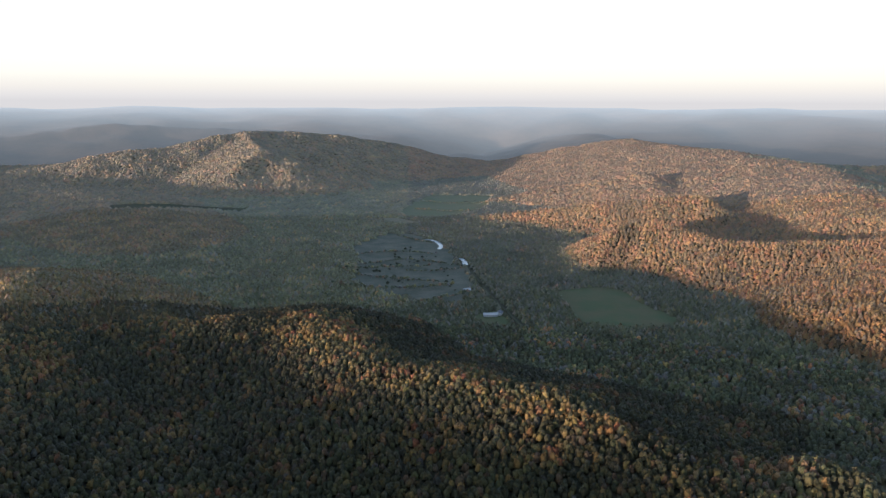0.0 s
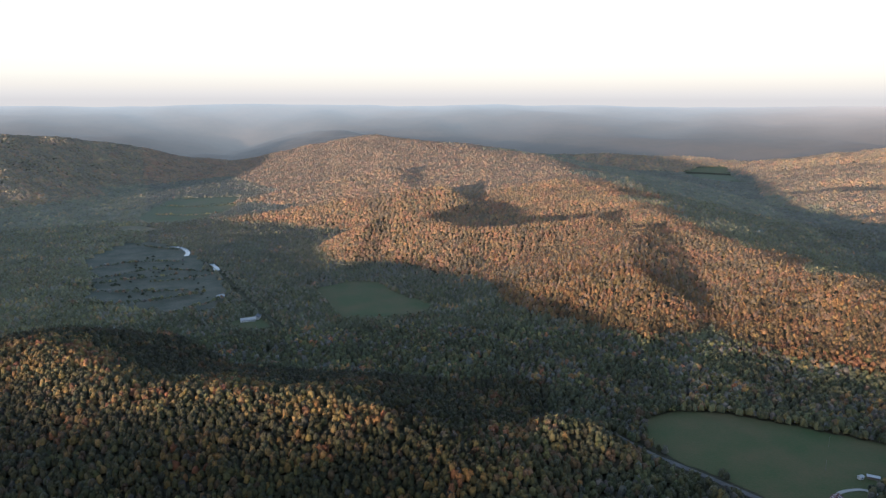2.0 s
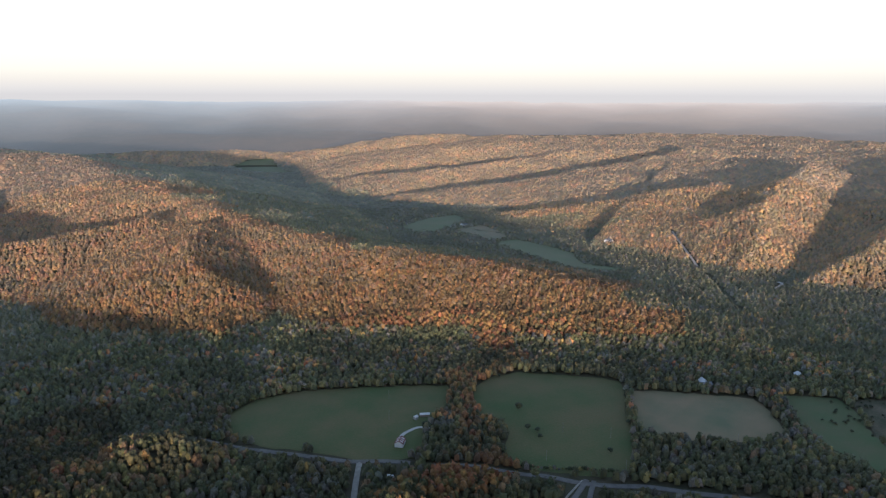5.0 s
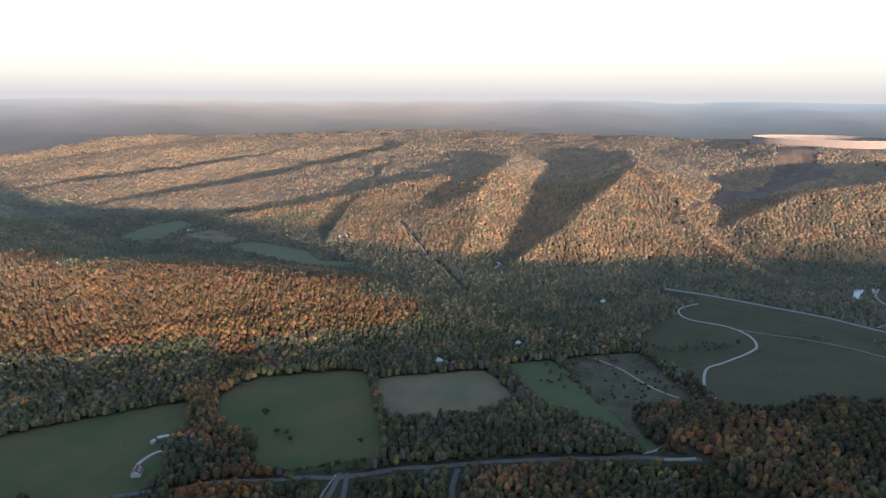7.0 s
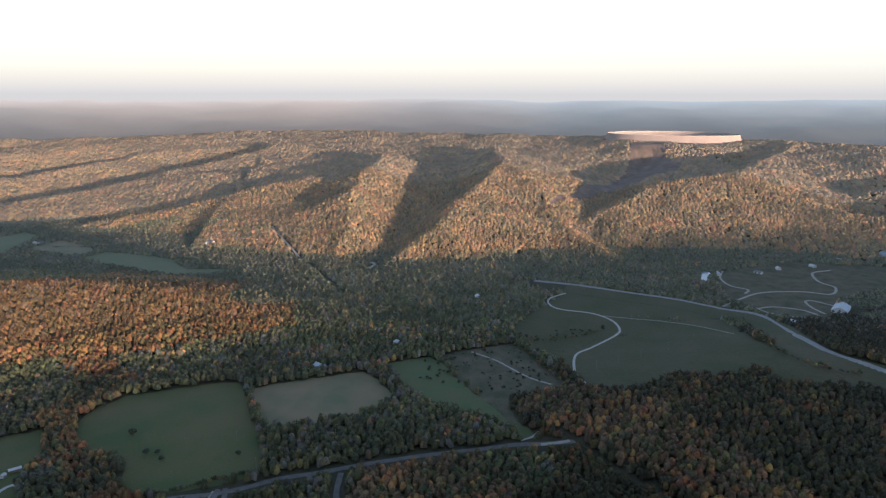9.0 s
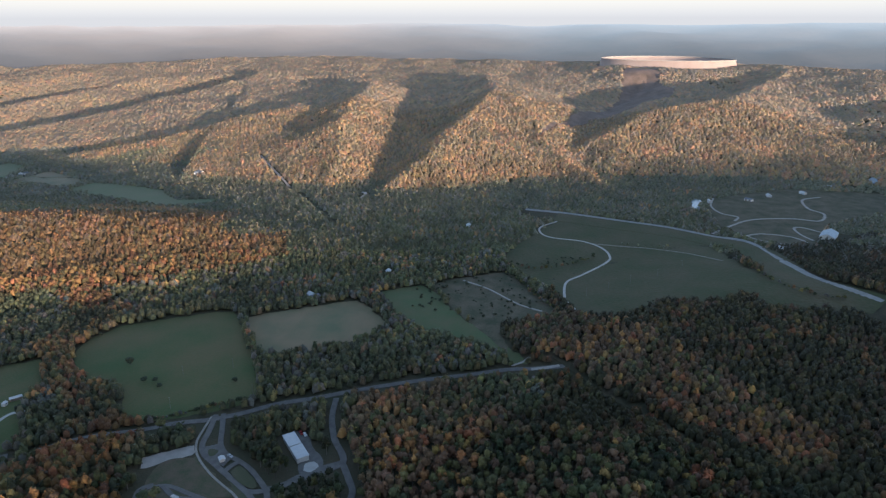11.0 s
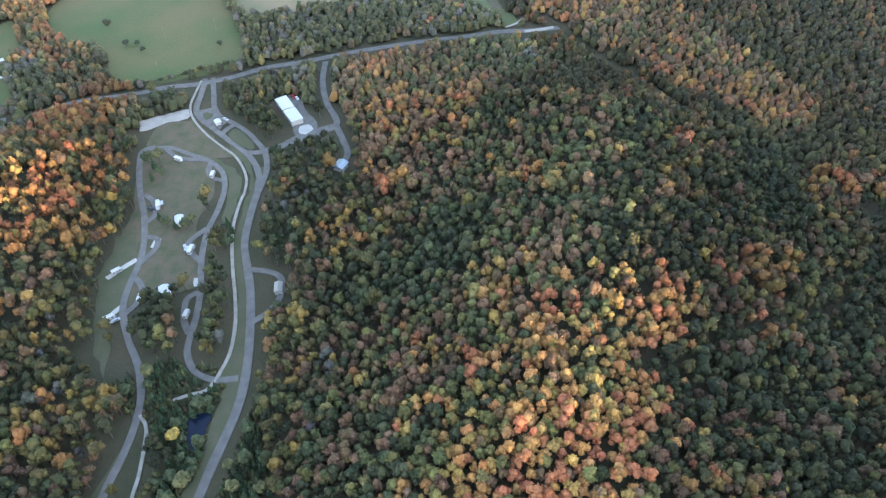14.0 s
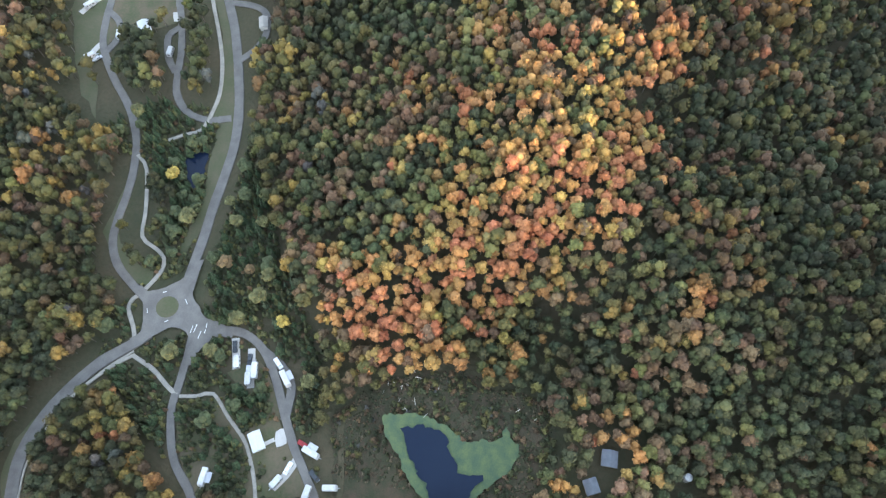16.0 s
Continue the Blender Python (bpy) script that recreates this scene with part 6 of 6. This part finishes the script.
def conifer(name, label, seed, radius, high, colour, group):
    """A pine or cedar: whorls of ragged branches on a straight stem."""
    t = root(name, label, "tree", group)
    part("trunk", tube(0, 0, high * 0.45, 0.16, high * 0.95, r2=0.04, sides=7), BARK, t, "grey-brown trunk")
    rng = np.random.RandomState(seed)
    P, T = [], []
    for k in range(9):
        z, r = high * (0.16 + 0.09 * k), radius * (1 - k / 9.5)
        n = len(P)
        P.append((0, 0, z + high * 0.16))
        m = 11
        for i in range(m):
            a = i / m * 6.283 + rng.uniform(-0.2, 0.2)
            q = r * rng.uniform(0.6, 1.15) * (1.0 if i % 2 else 0.72)
            P.append((q * math.cos(a), q * math.sin(a), z - rng.uniform(0, 0.06) * high))
        T += [(n, n + 1 + i, n + 1 + (i + 1) % m) for i in range(m)]
    P = np.array(P)
    C = np.tile(np.array(colour), (len(P), 1)) * rng.uniform(0.8, 1.2, (len(P), 1))
    crown = triangles("crown", P, np.array(T), C, LEAVES, False)
    crown.parent = t
    return t


KINDS = [
    conifer("pine_tree", "young dark green pine by the campground lanes", 3, 2.3, 7.5, (0.034, 0.052, 0.024), "campground pines"),
    conifer("pine_tree", "tall dark green pine by the campground lanes", 4, 2.7, 9.5, (0.030, 0.046, 0.022), "campground pines"),
    conifer("cedar_tree", "slim grey-green cedar at a campsite", 5, 1.7, 6.5, (0.045, 0.058, 0.034), "campground pines"),
    tree("oak_tree", "round green oak shading a campsite", 61, 3.0, 1.0, 3.0, (0.052, 0.064, 0.030)),
    tree("oak_tree", "olive-leaved oak shading a campsite", 62, 3.4, 1.05, 3.4, (0.085, 0.085, 0.036)),
    tree("maple_tree", "yellow-leaved maple at the camp edge", 63, 3.0, 1.05, 3.2, (0.27, 0.20, 0.05)),
    tree("hickory_tree", "brown-leaved hickory at the camp edge", 64, 3.2, 1.0, 3.4, (0.13, 0.09, 0.045)),
]
used = [False] * len(KINDS)


def plant(k, x, y, size, turn):
    m = Matrix.Translation((x, y, ground_z(x, y) + 0.05)) @ pose(0, 0, 0, 0, 0, turn) @ Matrix.Scale(size, 4)
    if not used[k]:
        used[k] = True
        KINDS[k].matrix_basis = m
        return KINDS[k]
    made = copy_thing(KINDS[k], Matrix())
    made.matrix_basis = m
    return made


rng = np.random.RandomState(77)
tx, ty, _ = scatter(2.8, 0, 260, -160, 0, 9, 1.8, False)
keep = inside(tx, ty, CAMP_TREES) & (rng.uniform(0, 1, len(tx)) < 0.92) & ((wobble(tx, ty, 22, 51) > -0.7))
tx, ty = tx[keep], ty[keep]
pick = rng.permutation(len(tx))
rest, pick = pick[270:], pick[:270]
THICKET = (tx[rest], ty[rest])
tx, ty = tx[pick], ty[pick]
for x, y in zip(tx, ty):
    u = rng.uniform()
    k = int(np.searchsorted((0.42, 0.72, 0.83, 0.93, 0.97, 0.977, 1.0), u))
    plant(k, float(x), float(y), float(rng.uniform(0.75, 1.2)), float(rng.uniform(0, 360)))


def young_pine(seed):
    """A small pine of unit radius for thickets."""
    r = np.random.RandomState(seed)
    P, T = [], []
    for k in range(4):
        n, z, reach = len(P), 0.5 + 0.75 * k, 1.0 - 0.22 * k
        P.append((0, 0, z + 1.35))
        for i in range(8):
            a = i / 8 * 6.283 + r.uniform(-0.25, 0.25)
            q = reach * r.uniform(0.65, 1.15)
            P.append((q * math.cos(a), q * math.sin(a), z + r.uniform(-0.2, 0.1)))
        T += [(n, n + 1 + i, n + 1 + (i + 1) % 8) for i in range(8)]
    return np.array(P), np.array(T), np.zeros(len(P))


px, py = THICKET
pine_tone = np.where(rng.uniform(0, 1, (len(px), 1)) < 0.75, PALETTE[0], PALETTE[1]) * rng.uniform(0.7, 1.15, (len(px), 1))
P, T, C = forest_part([young_pine(s) for s in range(90, 95)], px, py, height(px, py) + 0.2, rng.uniform(1.1, 1.9, len(px)), rng.uniform(0.85, 1.2, len(px)), pine_tone, rng.uniform(0, 6.283, len(px)), rng)
tagged(triangles("pine_thicket", P, T, C, LEAVES, False), "dense dark green young pines between the campsites", "pine thicket", kind="stuff")

# low growth under and between the camp's trees
ux, uy, _ = scatter(1.9, 0, 260, -160, 0, 19, 0.6, False)
keep = inside(ux, uy, CAMP_TREES) & (wobble(ux, uy, 14, 53) > -0.45)
ux, uy = ux[keep], uy[keep]
low_tone = PALETTE[rng.choice(4, len(ux), p=(0.45, 0.3, 0.18, 0.07))] * rng.uniform(0.6, 1.05, (len(ux), 1))
P, T, C = forest_part(MIDDLE, ux, uy, height(ux, uy) + 0.2, rng.uniform(0.6, 1.4, len(ux)), rng.uniform(0.8, 1.3, len(ux)), low_tone, rng.uniform(0, 6.283, len(ux)), rng)
tagged(triangles("undergrowth", P, T, C, LEAVES, True), "low green saplings and bushes under the camp's trees", "undergrowth", kind="stuff")

LONE = [tree("field_tree", "lone dark round tree in a hay field", 70, 4.2, 0.9, 1.6, (0.034, 0.042, 0.024), group="lone field trees", lumps=13)]
for k, (x, y, s) in enumerate(((515.62, 390.5, 0.88), (502.5, 281.25, 0.6), (620, 331.88, 0.7), (581.25, 308.75, 0.6), (562.5, 297.5, 0.6), (487.5, 358.75, 0.7), (489.62, 349.5, 0.6), (481.25, 340, 0.55), (422.5, 425, 1), (427.5, 415, 0.9), (412.5, 412.5, 0.8), (565, 456.25, 0.5))):
    m = Matrix.Translation((x, y, ground_z(x, y))) @ pose(0, 0, 0, 0, 0, 40 * k) @ Matrix.Scale(s, 4)
    if k == 0:
        LONE[0].matrix_basis = m
    else:
        copy_thing(LONE[0], Matrix()).matrix_basis = m

bush = root("bush", "low dark bush in rough grassland", "bush", "scattered bushes")
leafy("leaves", 81, 6, 20, 0.22, 1.6, 0.8, (0.040, 0.046, 0.026), bush)
part("stem", tube(0, 0, 0.3, 0.08, 1.0, r2=0.04, sides=6), BARK, bush)
rng = np.random.RandomState(5)
spots = []
for poly, n in ((np.array([(700, 181.25), (750, 175), (800, 150), (825, 87.5), (781.25, 31.25), (700, 37.5), (662.5, 93.75), (681.25, 137.5)]), 95), (np.array([(818.75, 93.75), (875, 62.5), (900, -12.5), (875, -18.75), (850, 43.75), (812.5, 75)]), 34), (np.array([(-312.5, 1437.5), (-125, 1250), (-100, 1100), (-250, 1075), (-375, 1187.5)]), 60)):
    lo, hi = poly.min(0), poly.max(0)
    while n > 0:
        x, y = rng.uniform(lo, hi)
        if inside(np.array([x]), np.array([y]), poly)[0]:
            spots.append((float(x), float(y)))
            n -= 1
for k, (x, y) in enumerate(spots):
    m = Matrix.Translation((x, y, ground_z(x, y) + 0.1)) @ pose(0, 0, 0, 0, 0, 47 * k) @ Matrix.Scale(float(rng.uniform(0.5, 1.5)) * (1.6 if x < 0 else 1), 4)
    if k == 0:
        bush.matrix_basis = m
    else:
        copy_thing(bush, Matrix()).matrix_basis = m

# trees and shrubs on the lawn and by the entrance
for k, (x, y, kind, s) in enumerate(((340.7, 264.3, 3, 0.9), (336.7, 258, 0, 0.9), (344.4, 258, 4, 0.8), (325, 254, 0, 0.7), (330.7, 250.5, 3, 0.7), (289.9, 231.4, 0, 0.7), (285.1, 223.5, 3, 0.75), (284.1, 217.8, 0, 0.7),
                                     (284.4, 211.2, 3, 0.8), (289.8, 209.6, 4, 0.6), (291.9, 187.2, 0, 0.8), (286.7, 182.3, 1, 0.7), (279.2, 180.3, 0, 0.9), (274.3, 180.9, 3, 0.7), (419.9, 300, 4, 0.8), (418.6, 284.9, 3, 0.8), (416.4, 274.4, 6, 0.7))):
    plant(kind, x, y, s * 1.45, 53 * k)

# dead bleached trees standing in the bog by the pond
PALE_BARK = material("bleached_wood", (0.52, 0.49, 0.44), 0.9, (0.40, 0.37, 0.33), 1, 0.15, 0.3)


def dead_tree():
    t = root("dead_tree", "bleached leafless dead tree standing in the bog", "dead tree", "dead trees by the pond")
    part("trunk", tube(0, 0, 2.4, 0.17, 5.6, r2=0.05, sides=7), PALE_BARK, t)
    for a, z, tilt, long in ((20, 2.8, 50, 1.4), (150, 3.4, 42, 1.2), (260, 4.0, 38, 0.9)):
        b = bmesh.new()
        bmesh.ops.create_cone(b, cap_ends=True, segments=5, radius1=0.06, radius2=0.02, depth=long, matrix=Matrix.Translation((0, 0, z)) @ pose(0, 0, 0, 0, 0, a) @ pose(0, 0, 0, 0, tilt) @ Matrix.Translation((0, 0, long / 2)))
        part("branch", b, PALE_BARK, t)
    return t


stem = dead_tree()
for k, (x, y) in enumerate(((67, 29.7), (65, 26.1), (72.5, 21.5), (70.6, 18), (64.2, 33.4), (66.9, 10.8), (59.8, 26.3), (59.2, 18.9), (66.7, 22.8), (56.7, 13.2), (61, -30), (63.2, -22.1), (65.7, 32), (64.9, 12.6), (58.1, 20.9))):
    m = at(x, y, 67 * k, -0.3) @ pose(0, 0, 0, 5 + 9 * (k % 5), 0, 0) @ Matrix.Scale(0.7 + 0.13 * (k % 4), 4)
    if k == 0:
        stem.matrix_basis = m
    else:
        copy_thing(stem, Matrix()).matrix_basis = m

# brush in the bog, thick at the wood edge and thin towards the pond
rng = np.random.RandomState(12)
bx, by = rng.uniform(28, 92, 1900), rng.uniform(-50, 52, 1900)
bog = [c for c in CLEAR if inside(np.array([66.0]), np.array([20.0]), c)[0]]
pools = [c for c in CLEAR if inside(np.array([45.0]), np.array([3.0]), c)[0] and (c.max(0) - c.min(0)).max() < 62]
ok = np.zeros(len(bx), bool)
for c in bog:
    ok |= inside(bx, by, c)
for c in pools:
    ok &= ~inside(bx, by, c)
ok &= (wobble(bx, by, 16, 61) > -0.1) & (rng.uniform(0, 1, len(bx)) < np.clip((bx - 30) / 30, 0.4, 0.95))
bx, by = bx[ok], by[ok]
brush_tone = PALETTE[rng.choice(5, len(bx), p=(0.22, 0.26, 0.2, 0.26, 0.06))] * rng.uniform(0.5, 0.85, (len(bx), 1))
P, T, C = forest_part(NEAR, bx, by, height(bx, by) + 0.5, rng.uniform(0.5, 1.7, len(bx)), rng.uniform(0.6, 1.0, len(bx)), brush_tone, rng.uniform(0, 6.283, len(bx)), rng)
tagged(triangles("brush", P, T, C, LEAVES, True), "low brown-green brush of the boggy clearing", "brush", kind="stuff")

# tussocks of dry grass in the bog
gx, gy = rng.uniform(26, 94, 9000), rng.uniform(-52, 54, 9000)
ok = np.zeros(len(gx), bool)
for c in bog:
    ok |= inside(gx, gy, c)
for c in pools:
    ok &= ~inside(gx, gy, c)
ok &= wobble(gx, gy, 9, 71) > -0.35
gx, gy = gx[ok][:4200], gy[ok][:4200]
straw = np.array([(0.085, 0.060, 0.036), (0.050, 0.050, 0.024), (0.110, 0.088, 0.056), (0.040, 0.046, 0.022)])
C0 = straw[rng.choice(4, len(gx), p=(0.38, 0.28, 0.1, 0.24))] * rng.uniform(0.6, 1.1, (len(gx), 1))
P, T, C = forest_part(FAR, gx, gy, height(gx, gy) + 0.2, rng.uniform(0.3, 0.8, len(gx)), rng.uniform(0.4, 0.9, len(gx)), C0, rng.uniform(0, 6.283, len(gx)), rng)
tagged(triangles("grass_tussocks", P, T, C, LEAVES, False), "brown and olive grass tussocks of the boggy clearing", "grass", kind="stuff")
